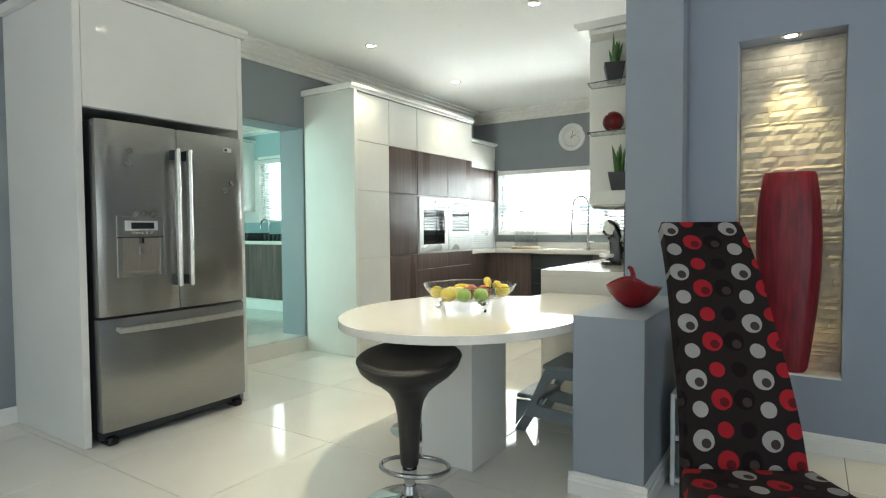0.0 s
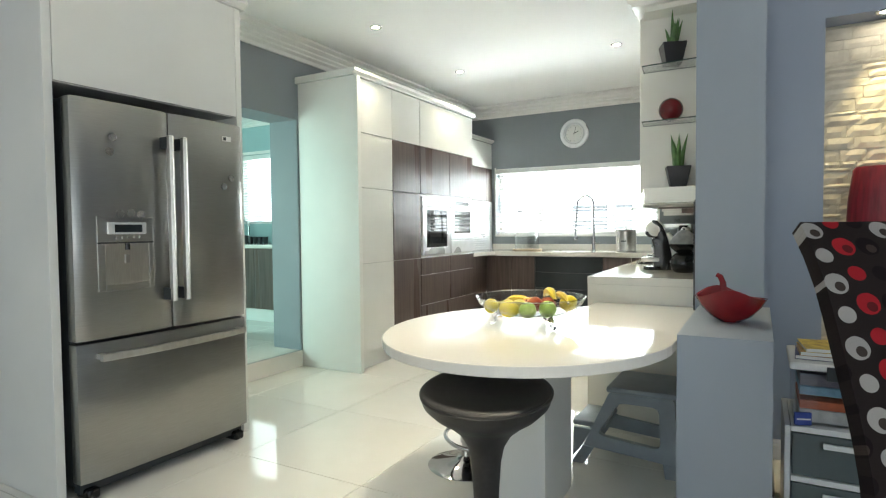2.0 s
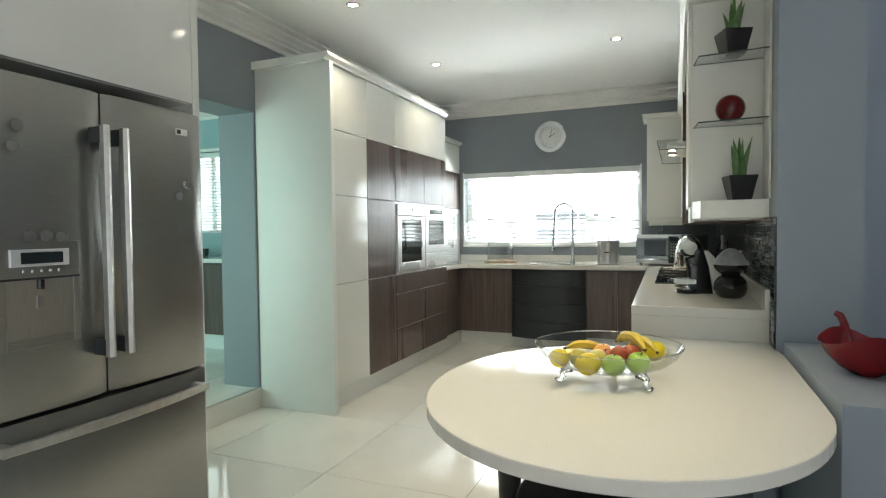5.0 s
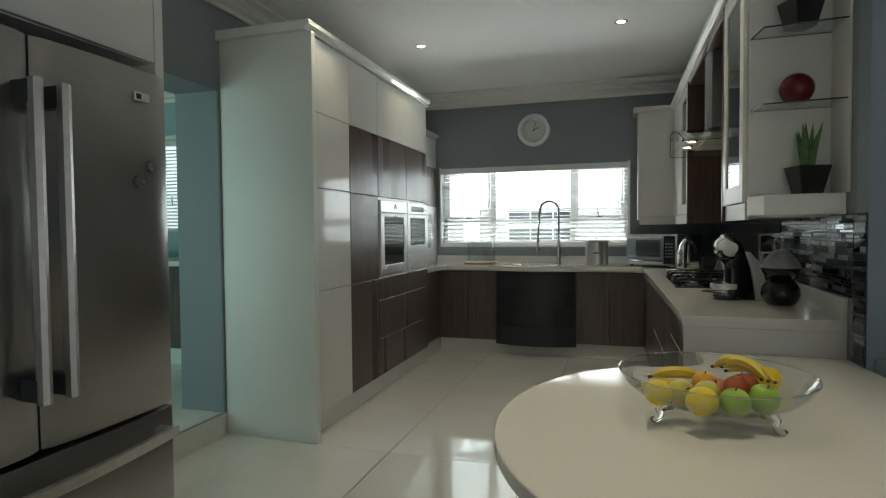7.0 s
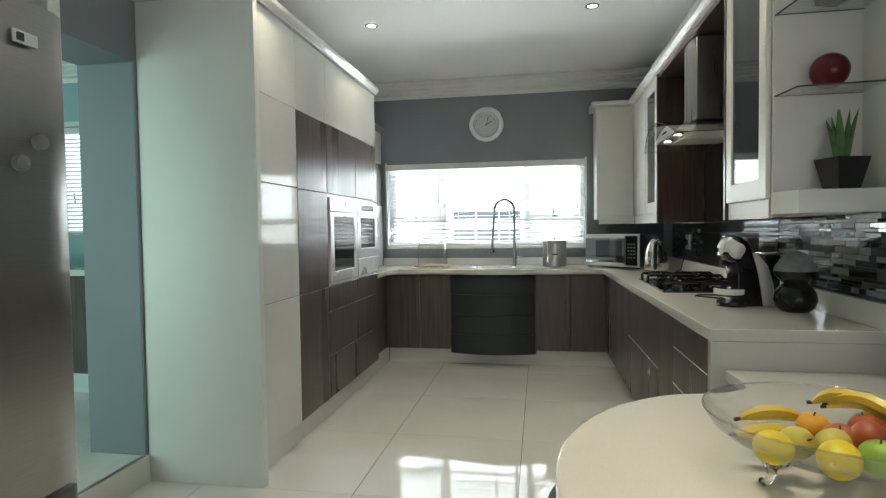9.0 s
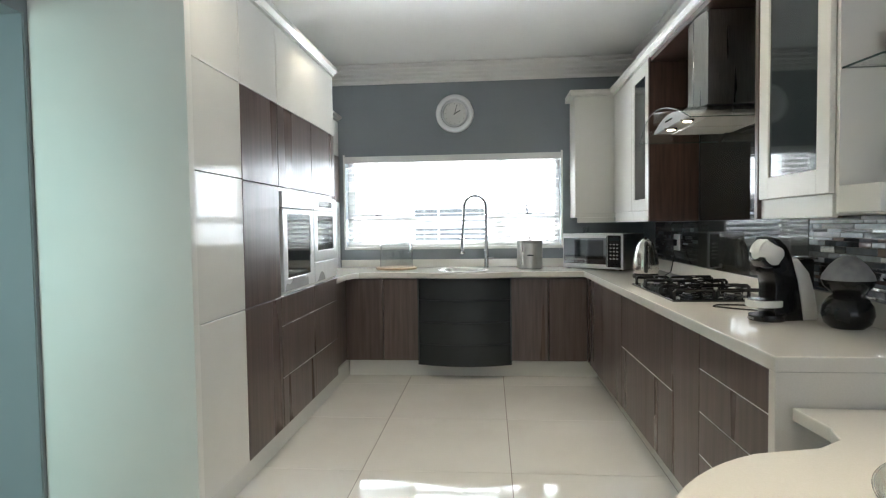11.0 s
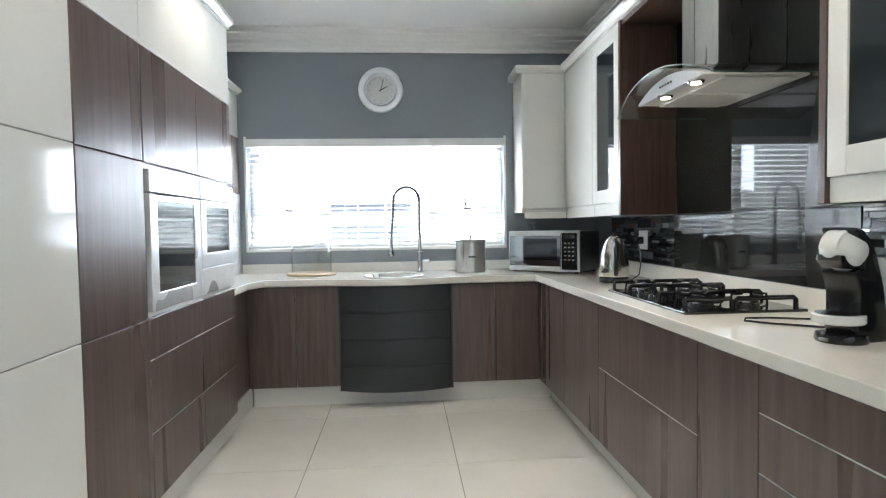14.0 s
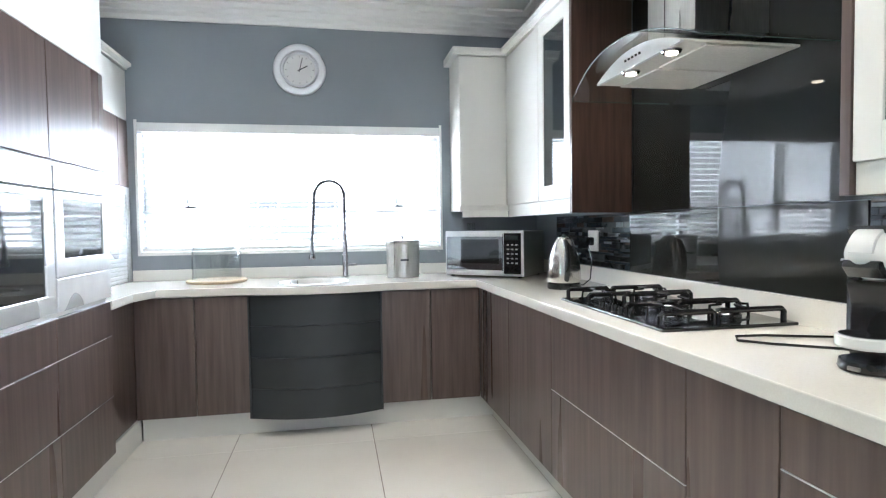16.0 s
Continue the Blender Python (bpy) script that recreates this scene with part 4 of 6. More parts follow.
for x0, x1, y0, y1 in ((-0.86, -0.61, 4.785, 5.02), (-1.07, -0.875, 4.785, 5.02), (-0.93, -0.64, 5.04, 5.31), (-0.86, -0.61, 5.33, 5.57), (-1.07, -0.875, 5.35, 5.57)):
    x0, x1, y0, y1 = x0 + 0.015, x1 + 0.015, 5.665 - (5.61 - y0) * 0.94, 5.665 - (5.61 - y1) * 0.94
    s = bmesh.new()
    for y in (y0, y1):
        tube([(x0, y, Z), (x0, y, Z + 0.034), (x0 + 0.008, y, Z + 0.042), (x1 - 0.008, y, Z + 0.042), (x1, y, Z + 0.034), (x1, y, Z)], 0.0095, 8, bm=s)
    xm, ym = (x0 + x1) / 2, (y0 + y1) / 2
    for sgn in (-1, 1):
        tube([(xm, ym + sgn * 0.03, Z + 0.048), (xm, ym + sgn * 0.06, Z + 0.046), (xm, y0 if sgn < 0 else y1, Z + 0.042)], 0.0055, 6, bm=s)
        tube([(xm + sgn * 0.03, ym, Z + 0.046), (xm + sgn * 0.075, ym, Z + 0.044), (xm + sgn * 0.08, ym, Z)], 0.0055, 6, bm=s)
    part("pan_support", s, "black", hb)
for i in range(5):
    part("knob", lathe([(0, 0.026), (0.013, 0.026), (0.015, 0.022), (0.016, 0.002), (0.019, 0)], (-1.04, 5.115 + 0.052 * i, Z), 16), "black", hb, smooth=True)

# ---- things on the worktop ----
def placed(name, m, label, category, group=""):
    """A thing built round the origin and set down at m when it is done."""
    t = thing(name, (0, 0, 0), label, category, group)
    t["_m"] = [float(c) for r in m for c in r]
    return t


def set_down(t):
    v = list(t["_m"])
    del t["_m"]
    t.matrix_basis = Matrix([v[0:4], v[4:8], v[8:12], v[12:16]])
    return t


W = WTZ1 + 0.001
t = placed("microwave", pose(-1.112, 6.905, W, rz=-41), "silver microwave oven with a dark glass door set across the corner", "microwave")
part("body", box(-0.285, 0.285, 0.012, 0.39, 0.012, 0.31, 0.006), "steel", t)
part("front", box(-0.29, 0.29, -0.005, 0.012, 0.012, 0.312, 0.006), "alu", t)
d = part("door", box(-0.275, 0.15, -0.018, -0.005, 0.028, 0.296, 0.005), "mirror_glass", t, "mirrored grey door glass")
part("door_rail", box(-0.275, 0.15, -0.021, -0.018, 0.028, 0.05, 0.001), "alu", d)
part("door_rail", box(-0.275, 0.15, -0.021, -0.018, 0.274, 0.296, 0.001), "alu", d)
part("window", box(-0.16, 0.12, -0.0192, -0.018, 0.095, 0.255), "mirror_dark", d)
cp = part("control_panel", box(0.155, 0.275, -0.015, -0.005, 0.028, 0.296, 0.003), "black", t)
part("display", box(0.17, 0.26, -0.017, -0.015, 0.25, 0.28), "smoke", cp)
for r in range(5):
    for c in range(3):
        part("button", box(0.178 + 0.030 * c, 0.194 + 0.030 * c, -0.0170, -0.015, 0.095 + 0.030 * r, 0.105 + 0.030 * r, 0.002), "satin_dark", cp)
for x in (-0.25, 0.25):
    for y in (0.03, 0.35):
        part("foot", lathe([(0, 0.012), (0.014, 0.012), (0.014, 0), (0, 0)], (x, y, 0), 12), "black", t)
set_down(t)

KM = pose(-0.868, 6.12, W, rz=76) @ Matrix.Scale(1.07, 4)
t = placed("kettle", KM, "brushed steel cordless kettle on a black base", "kettle")
part("base", lathe([(0, 0), (0.082, 0), (0.085, 0.008), (0.082, 0.028), (0.074, 0.032), (0, 0.032)], seg=36), "black", t, smooth=True)
part("body", lathe([(0, 0.034), (0.080, 0.034), (0.084, 0.045), (0.082, 0.10), (0.073, 0.16), (0.058, 0.21), (0.043, 0.240), (0.034, 0.249), (0, 0.252)], seg=40), "kettle", t, smooth=True)
part("lid", lathe([(0.033, 0.2505), (0.030, 0.258), (0.016, 0.262), (0, 0.263)], seg=28), "kettle", t, smooth=True)
part("lid_knob", lathe([(0.010, 0.262), (0.012, 0.270), (0.007, 0.276), (0, 0.277)], seg=16), "black", t, smooth=True)
part("handle", tube([(-0.046, 0, 0.238), (-0.075, 0, 0.226), (-0.096, 0, 0.185), (-0.104, 0, 0.12), (-0.100, 0, 0.07), (-0.082, 0, 0.05)], 0.0125, 10), "black", t, smooth=True)
part("spout", prism([(0.046, 0.238), (0.060, 0.195), (0.090, 0.222)], "y", -0.016, 0.016, 0.003), "kettle", t)
cord = tube([(-0.80, 6.16, W + 0.006), (-0.72, 6.2, W + 0.006), (-0.65, 6.26, W + 0.03), (-0.60, 6.34, 1.06), (-0.60, 6.39, 1.13), (-0.585, 6.40, 1.155)], 0.004, 8)
cord.transform(KM.inverted())
part("cord", cord, "black", t, "black power cord", smooth=True)
set_down(t)
so = thing("wall_socket", (-0.55, 6.40, 1.17), "white double wall socket with a black plug", "socket")
part("plate", box(XR - 0.022, XR - 0.009, 6.345, 6.465, 1.10, 1.225, 0.004), "white_plastic", so)
part("plug", box(XR - 0.055, XR - 0.022, 6.375, 6.425, 1.135, 1.185, 0.008), "black", so)

t = thing("canister", (-1.625, 7.15, W), "brushed steel lidded canister beside the sink", "canister")
part("body", lathe([(0, 0), (0.110, 0), (0.114, 0.004), (0.114, 0.228), (0.110, 0.232), (0, 0.232)], (-1.625, 7.15, W), 40), "steel_v", t, smooth=True)
part("lid", lathe([(0.117, 0.2325), (0.118, 0.248), (0.113, 0.255), (0, 0.258)], (-1.625, 7.15, W), 40), "steel_v", t, smooth=True)
part("lid_knob", lathe([(0.008, 0.2585), (0.007, 0.268), (0.016, 0.276), (0.014, 0.284), (0, 0.286)], (-1.625, 7.15, W), 16), "chrome", t, smooth=True)
part("label_bar", box(-1.655, -1.60, 7.0335, 7.0385, W + 0.115, W + 0.128), "charcoal", t, "faint unreadable mark")

t = thing("cake_stand", (-2.855, 7.16, W), "clear acrylic cake dome on a round wooden board", "cake dome")
M["board"] = mottled(shader("pale_beech", (0.55, 0.42, 0.27), 0.45), (0.46, 0.34, 0.20), (0.60, 0.46, 0.30), 12, (1, 8, 1), bump=0.05)
part("board", lathe([(0, 0), (0.185, 0), (0.19, 0.006), (0.19, 0.014), (0.183, 0.02), (0, 0.02)], (-2.855, 7.16, W), 48), "board", t, smooth=True)
part("dome", lathe([(0.153, 0.0205), (0.151, 0.21), (0.138, 0.24), (0.09, 0.254), (0.012, 0.256), (0.012, 0.252), (0.09, 0.250), (0.136, 0.236), (0.148, 0.208), (0.150, 0.0205)], (-2.855, 7.16, W), 48), "acrylic", t, smooth=True)
part("dome_knob", lathe([(0.010, 0.2565), (0.011, 0.27), (0.026, 0.283), (0.03, 0.298), (0.02, 0.314), (0, 0.318)], (-2.855, 7.16, W), 20), "acrylic", t, smooth=True)

sk = thing("sink", (-2.225, 6.95, WTZ1), "round stainless steel sink bowl let into the worktop", "sink")
part("bowl", lathe([(0.222, 0.001), (0.222, 0.005), (0.205, 0.006), (0.195, -0.01), (0.185, -0.12), (0.15, -0.15), (0.03, -0.155), (0, -0.155)], (-2.225, 6.95, WTZ1), 48), "steel_v", sk, smooth=True)
part("waste", lathe([(0, 0), (0.035, 0), (0.04, -0.003)], (-2.225, 6.95, WTZ1 - 0.151), 20), "chrome", sk)

tp = thing("kitchen_tap", (-2.02, 7.23, W), "chrome spring-neck kitchen tap with pull-down spray", "tap")
TXP, TYP = -2.02, 7.22
part("body", lathe([(0.028, 0), (0.028, 0.008), (0.02, 0.012), (0.02, 0.16), (0.016, 0.165), (0.016, 0.30), (0.0, 0.30)], (TXP, TYP, W), 24), "chrome", tp, smooth=True)
part("lever", tube([(TXP + 0.018, TYP, W + 0.09), (TXP + 0.06, TYP, W + 0.09), (TXP + 0.075, TYP - 0.01, W + 0.09)], 0.010, 10), "chrome", tp, smooth=True)
R = 0.10
path = [(TXP, TYP, W + 0.30 + 0.03 * i) for i in range(10)] + [(TXP - R + R * math.cos(radians(a)), TYP, W + 0.57 + R * math.sin(radians(a))) for a in range(0, 181, 10)] + [(TXP - 2 * R - 0.002 * i, TYP, W + 0.57 - 0.028 * i) for i in range(1, 13)]
part("hose", tube(path, 0.008, 8), "charcoal", tp, smooth=True)
pv = [Vector(p) for p in path]
coil, turns = [], 0
for i in range(len(pv) - 1):
    for s2 in range(18):
        p = pv[i].lerp(pv[i + 1], s2 / 18)
        dvec = (pv[i + 1] - pv[i]).normalized()
        side = Vector((0, 1, 0))
        up = dvec.cross(side)
        ang = math.tau * (turns / 8.0)
        turns += 1
        coil.append(p + 0.0125 * (math.cos(ang) * side + math.sin(ang) * up))
part("spring", tube(coil, 0.0030, 5), "spring_steel", tp, smooth=True)
part("spray_head", lathe([(0, 0.0), (0.022, 0.0), (0.024, 0.01), (0.015, 0.05), (0.012, 0.13), (0.014, 0.15), (0, 0.15)], (TXP - 2 * R - 0.024, TYP, W + 0.20 - 0.07), 20), "chrome", tp, smooth=True)
part("holder_arm", tube([(TXP, TYP, W + 0.245), (TXP - 2 * R - 0.02, TYP, W + 0.245)], 0.006, 8), "chrome", tp, smooth=True)

CM = pose(-0.79, 4.33, W, rz=192)
t = placed("coffee_machine", CM, "black and white capsule coffee machine with a rounded head", "coffee machine")
body = [(0.078, 0.0), (-0.036, 0.0), (-0.024, 0.08), (-0.010, 0.16), (0.006, 0.215), (0.017, 0.252), (0.038, 0.296), (0.070, 0.327), (0.100, 0.334), (0.104, 0.324), (0.066, 0.28), (0.066, 0.215), (0.102, 0.208), (0.100, 0.19), (0.092, 0.172), (0.086, 0.14), (0.086, 0.09), (0.088, 0.06), (0.092, 0.046)]
part("body", prism(body, "y", -0.053, 0.053, 0.006), "black", t, smooth=True)
part("foot", lathe([(0, 0), (0.066, 0), (0.069, 0.006), (0.066, 0.024), (0, 0.026)], (0.085, 0, 0), 36), "black", t, smooth=True)
part("foot_plate", box(0.148, 0.156, -0.014, 0.014, 0.006, 0.015, 0.001), "steel", t)
shell = [(-0.034, 0.002), (-0.092, 0.002), (-0.097, 0.012), (-0.090, 0.07), (-0.080, 0.118), (-0.057, 0.192), (-0.008, 0.248), (0.012, 0.246), (0.004, 0.215), (-0.012, 0.16), (-0.026, 0.08)]
part("rear_shell", prism(shell, "y", -0.0545, 0.0545, 0.006), "white_plastic", t, smooth=True)
hb2 = bmesh.new()
bmesh.ops.create_uvsphere(hb2, u_segments=36, v_segments=20, radius=1, matrix=Matrix.Translation((0.080, 0, 0.268)) @ Matrix.Rotation(radians(20), 4, "Y") @ Matrix.Diagonal((0.062, 0.060, 0.060, 1)))
part("head", hb2, "white_plastic", t, "white rounded head", smooth=True)
panel = [(0.080 + 0.064 * math.cos(radians(a)), 0.268 + 0.0625 * math.sin(radians(a))) for a in range(5, 106, 10)]
part("head_panel", prism(panel + [(0.080 + (x - 0.080) * 0.85, 0.268 + (z - 0.268) * 0.85) for x, z in reversed(panel)], "y", -0.028, 0.028, 0.002), "white_plastic", t, "raised white top panel", smooth=True)
part("nozzle", prism([(0.062, 0.212), (0.118, 0.216), (0.140, 0.240), (0.136, 0.256), (0.07, 0.256)], "y", -0.040, 0.040, 0.004), "black", t, smooth=True)
tray = part("drip_tray", lathe([(0, 0.056), (0.064, 0.056), (0.068, 0.060), (0.068, 0.080), (0.064, 0.083), (0, 0.081)], (0.098, 0, 0), 40), "white_plastic", t, smooth=True)
part("grid", lathe([(0, 0.0835), (0.058, 0.0835), (0.060, 0.0855), (0, 0.0865)], (0.098, 0, 0), 32), "black", tray)
part("tray_stem", box(0.03, 0.08, -0.03, 0.03, 0.026, 0.0565), "black", t)
cord = tube([(-0.71, 4.37, W + 0.005), (-0.76, 4.50, W + 0.004), (-0.89, 4.60, W + 0.004), (-0.945, 4.67, W + 0.004), (-0.91, 4.72, W + 0.004), (-0.82, 4.712, W + 0.004), (-0.70, 4.66, W + 0.004), (-0.60, 4.62, W + 0.004)], 0.004, 8)
cord.transform(CM.inverted())
part("cord", cord, "black", t, "black power cord lying in a loop", smooth=True)
set_down(t)
t = placed("capsule_holder", pose(-0.625, 4.545, W), "black and chrome coffee capsule holder", "holder")
part("stand", join(box(-0.04, 0.04, -0.05, 0.05, 0.0, 0.012, 0.003), box(-0.035, 0.035, -0.045, 0.045, 0.012, 0.23, 0.006)), "black", t)
part("top_plate", box(-0.045, 0.045, -0.055, 0.055, 0.2305, 0.24, 0.002), "chrome", t)
for i in range(3):
    part("capsule", lathe([(0, -0.02), (0.016, -0.02), (0.02, 0.0), (0, 0.002)], (-0.03, 0, 0.06 + 0.06 * i), 14), ("red", "charcoal", "red")[i], t, smooth=True)
set_down(t)

t = thing("popcorn_maker", (-0.668, 4.14, W), "black hourglass-shaped popcorn maker with a frosted white top", "popcorn maker")
at = (-0.668, 4.14, W)
part("base", lathe([(0, 0), (0.055, 0), (0.075, 0.018), (0.085, 0.05), (0.081, 0.082), (0.064, 0.108), (0.047, 0.122), (0, 0.124)], at, 40), "black", t, smooth=True)
part("bowl", lathe([(0.045, 0.1245), (0.056, 0.132), (0.078, 0.155), (0.085, 0.174), (0.085, 0.178), (0, 0.178)], at, 40), "black", t, smooth=True)
M["frost"] = mottled(shader("frosted_grey_plastic", (0.3, 0.31, 0.32), 0.35), (0.24, 0.25, 0.26), (0.40, 0.41, 0.42), 18, bump=0.1, bump_scale=60)
part("lid", lathe([(0.085, 0.1785), (0.081, 0.196), (0.060, 0.230), (0.034, 0.256), (0.015, 0.265), (0, 0.266)], at, 40), "frost", t, smooth=True)

jar = thing("glass_jar", (-1.06, 7.28, W), "small clear glass jar behind the microwave", "jar")
part("jar", lathe([(0, 0), (0.03, 0), (0.03, 0.37), (0.027, 0.37), (0.027, 0.004), (0, 0.004)], (-1.09, 7.33, W), 20), "acrylic", jar, smooth=True)

# ---- plants and ornament on the end shelves ----
M["leaf"] = mottled(shader("succulent_leaf", (0.08, 0.2, 0.05), 0.4), (0.035, 0.11, 0.02), (0.11, 0.24, 0.06), 30, bump=0.1, bump_scale=80)
M["pot"] = mottled(shader("black_ceramic_pot", (0.015, 0.014, 0.015), 0.3), (0.012, 0.011, 0.012), (0.022, 0.02, 0.021), 12)
rng = random.Random(5)


def succulent(x, y, z, turn, group="potted succulents"):
    t = placed("potted_plant", pose(x, y, z, rz=turn), "spiky green succulent in a square black pot on a shelf", "plant", group)
    pot = bmesh.new()
    lo, hi, h = 0.042, 0.064, 0.115
    ring = [[pot.verts.new((sx * s2, sy * s2, zz)) for sx, sy in ((-1, -1), (1, -1), (1, 1), (-1, 1))] for s2, zz in ((lo, 0), (hi, h), (hi - 0.006, h), (hi - 0.01, h - 0.02))]
    pot.faces.new(ring[0][::-1])
    pot.faces.new(ring[3])
    for a, b in zip(ring, ring[1:]):
        for i in range(4):
            pot.faces.new((a[i], a[(i + 1) % 4], b[(i + 1) % 4], b[i]))
    bmesh.ops.bevel(pot, geom=pot.edges[:], offset=0.002, segments=1, affect="EDGES")
    part("pot", pot, "pot", t)
    for i in range(9):
        ang, lean, hgt = rng.uniform(0, math.tau), rng.uniform(0.015, 0.055), rng.uniform(0.13, 0.215)
        c, s2 = math.cos(ang), math.sin(ang)
        wid = rng.uniform(0.011, 0.016)
        pts = [(0.012 * c + lean * c * (k / 6) ** 1.4, 0.012 * s2 + lean * s2 * (k / 6) ** 1.4, 0.09 + hgt * k / 6) for k in range(7)]
        lf = tube(pts, wid, 6, [0.75, 1.0, 1.0, 0.88, 0.68, 0.4, 0.04])
        part("leaf", lf, "leaf", t, smooth=True)
    return set_down(t)


succulent(-0.663, 3.775, 1.4262, 12)
succulent(-0.694, 3.775, 2.1115, 20)
t = thing("glass_ball", (-0.703, 3.785, 1.80), "glossy dark red glass ball ornament", "ornament")
b = bmesh.new()
bmesh.ops.create_uvsphere(b, u_segments=36, v_segments=20, radius=0.066, matrix=Matrix.Translation((-0.703, 3.785, 1.7995 + 0.066)))
part("ball", b, "red_glass", t, smooth=True)

# ---- clock ----
ck = thing("wall_clock", (-2.308, YB - 0.02, 2.382), "round silver wall clock with a pale dial", "clock")
def flat_disc(r_profile):
    b = lathe(r_profile, (0, 0, 0), 56)
    b.transform(Matrix.Translation((-2.308, YB - 0.001, 2.382)) @ Matrix.Rotation(radians(90), 4, "X"))
    return b
part("rim", flat_disc([(0.125, 0.004), (0.125, 0.016), (0.135, 0.03), (0.155, 0.034), (0.175, 0.026), (0.182, 0.012), (0.182, 0.0)]), "alu", ck, smooth=True)
part("inner_ring", flat_disc([(0.108, 0.010), (0.112, 0.024), (0.120, 0.028), (0.1245, 0.024), (0.1245, 0.010)]), "alu", ck, smooth=True)
part("dial", flat_disc([(0, 0.008), (0.1245, 0.008), (0.1245, 0.002), (0, 0.002)]), "mirror", ck)
for ang, ln, wd in ((62, 0.062, 0.007), (14, 0.088, 0.005)):
    b = box(-wd / 2, wd / 2, -0.014, -0.012, -0.015, ln)
    b.transform(Matrix.Translation((-2.308, YB, 2.382)) @ Matrix.Rotation(radians(ang), 4, "Y"))
    part("pointer", b, "charcoal", ck, "dark clock pointer")
for i in range(12):
    b = box(-0.002, 0.002, -0.0105, -0.0092, 0.088, 0.100)
    b.transform(Matrix.Translation((-2.308, YB, 2.382)) @ Matrix.Rotation(radians(30 * i), 4, "Y"))
    part("hour_mark", b, "steel", ck)

# ---- on and under the table ----
FS = 0.93
t = placed("fruit_bowl", pose(-1.165, 2.752, TZ + 0.001, rz=24) @ Matrix.Scale(FS, 4), "wide clear glass footed bowl on the breakfast table", "bowl")
part("bowl", lathe([(0, 0.047), (0.10, 0.048), (0.17, 0.062), (0.215, 0.084), (0.245, 0.109), (0.262, 0.138), (0.266, 0.140), (0.267, 0.137), (0.249, 0.106), (0.218, 0.0805), (0.172, 0.0592), (0.10, 0.0452), (0, 0.044)], seg=64), "bowl_glass", t, smooth=True)
for a in (-178, -58, 62):
    c, s2 = math.cos(radians(a)), math.sin(radians(a))
    part("foot", tube([(0.140 * c, 0.140 * s2, 0.054), (0.160 * c, 0.160 * s2, 0.048), (0.172 * c, 0.172 * s2, 0.036), (0.168 * c, 0.168 * s2, 0.022), (0.176 * c, 0.176 * s2, 0.010), (0.190 * c, 0.190 * s2, 0.008), (0.196 * c, 0.196 * s2, 0.015)], 0.0125, 12, [1.6, 1.25, 1.0, 0.85, 0.75, 0.7, 0.5]), "glass", t, smooth=True)
ring = [(0.2655 * math.cos(math.tau * k / 64), 0.2655 * math.sin(math.tau * k / 64), 0.1395) for k in range(65)]
part("rim", tube(ring, 0.0024, 6), "glass", t, "rounded glass rim", smooth=True)
set_down(t)


def skin(name, a, b, scale=14, rough=0.35):
    M[name] = mottled(shader(name, a, rough), a, b, scale, bump=0.08, bump_scale=90)
    return name


skin("lemon_skin", (0.70, 0.53, 0.018), (0.80, 0.64, 0.03))
skin("apple_green_skin", (0.25, 0.42, 0.04), (0.38, 0.54, 0.09))
skin("apple_red_skin", (0.24, 0.012, 0.012), (0.45, 0.13, 0.03), 9)
skin("orange_skin", (0.70, 0.30, 0.02), (0.78, 0.40, 0.04), 40)
skin("pear_skin", (0.48, 0.42, 0.07), (0.60, 0.52, 0.12))
skin("banana_skin", (0.60, 0.42, 0.03), (0.72, 0.54, 0.07), 6)
M["stem"] = shader("dry_stem", (0.08, 0.05, 0.025), 0.8)


def fruit(name, dx, dy, dz, r, mat, label, squash=(1, 1, 1), turn=(0, 0, 0), dimple=True):
    t = placed(name, Matrix.Translation((-1.165 + dx * FS, 2.752 + dy * FS, TZ + (0.011 + dz) * FS)) @ pose(0, 0, 0, *turn) @ Matrix.Scale(FS, 4), label, "fruit", "fruit in the bowl")
    prof = []
    for i in range(15):
        a = -math.pi / 2 + math.pi * i / 14
        rr, zz = math.cos(a), math.sin(a)
        if dimple:
            zz -= 0.22 * math.exp(-(rr / 0.28) ** 2) * (1 if a > 0 else -0.6)
        prof.append((max(rr, 0) * r if 0 < i < 14 else 0, zz * r))
    part("flesh", lathe(prof, (0, 0, 0), 24, squash[0], squash[1]), mat, t, smooth=True)
    for o in t.children:
        o.data.transform(Matrix.Diagonal((1, 1, squash[2], 1)))
    if dimple:
        part("stem", tube([(0, 0, 0.7 * r * squash[2]), (0.004, 0.002, 1.02 * r * squash[2])], 0.0018, 6), "stem", t)
    else:
        part("tip", lathe([(0.3 * r, 0.9 * r * squash[2]), (0.12 * r, 1.06 * r * squash[2]), (0, 1.08 * r * squash[2])], (0, 0, 0), 12), mat, t, smooth=True)
    return set_down(t)


fruit("lemon", -0.16, -0.105, 0.085, 0.036, "lemon_skin", "bright yellow lemon in the glass bowl", (1, 1, 1.2), (80, 0, 30), False)
fruit("lemon", -0.05, -0.145, 0.080, 0.040, "lemon_skin", "bright yellow lemon in the glass bowl", (1, 1, 1.2), (84, 0, -40), False)
fruit("lemon", 0.16, 0.10, 0.092, 0.038, "lemon_skin", "bright yellow lemon in the glass bowl", (1, 1, 1.15), (70, 0, 100), False)
fruit("green_apple", 0.035, -0.125, 0.078, 0.040, "apple_green_skin", "shiny green apple in the glass bowl")
fruit("green_apple", 0.115, -0.075, 0.080, 0.041, "apple_green_skin", "shiny green apple in the glass bowl", turn=(8, 12, 0))
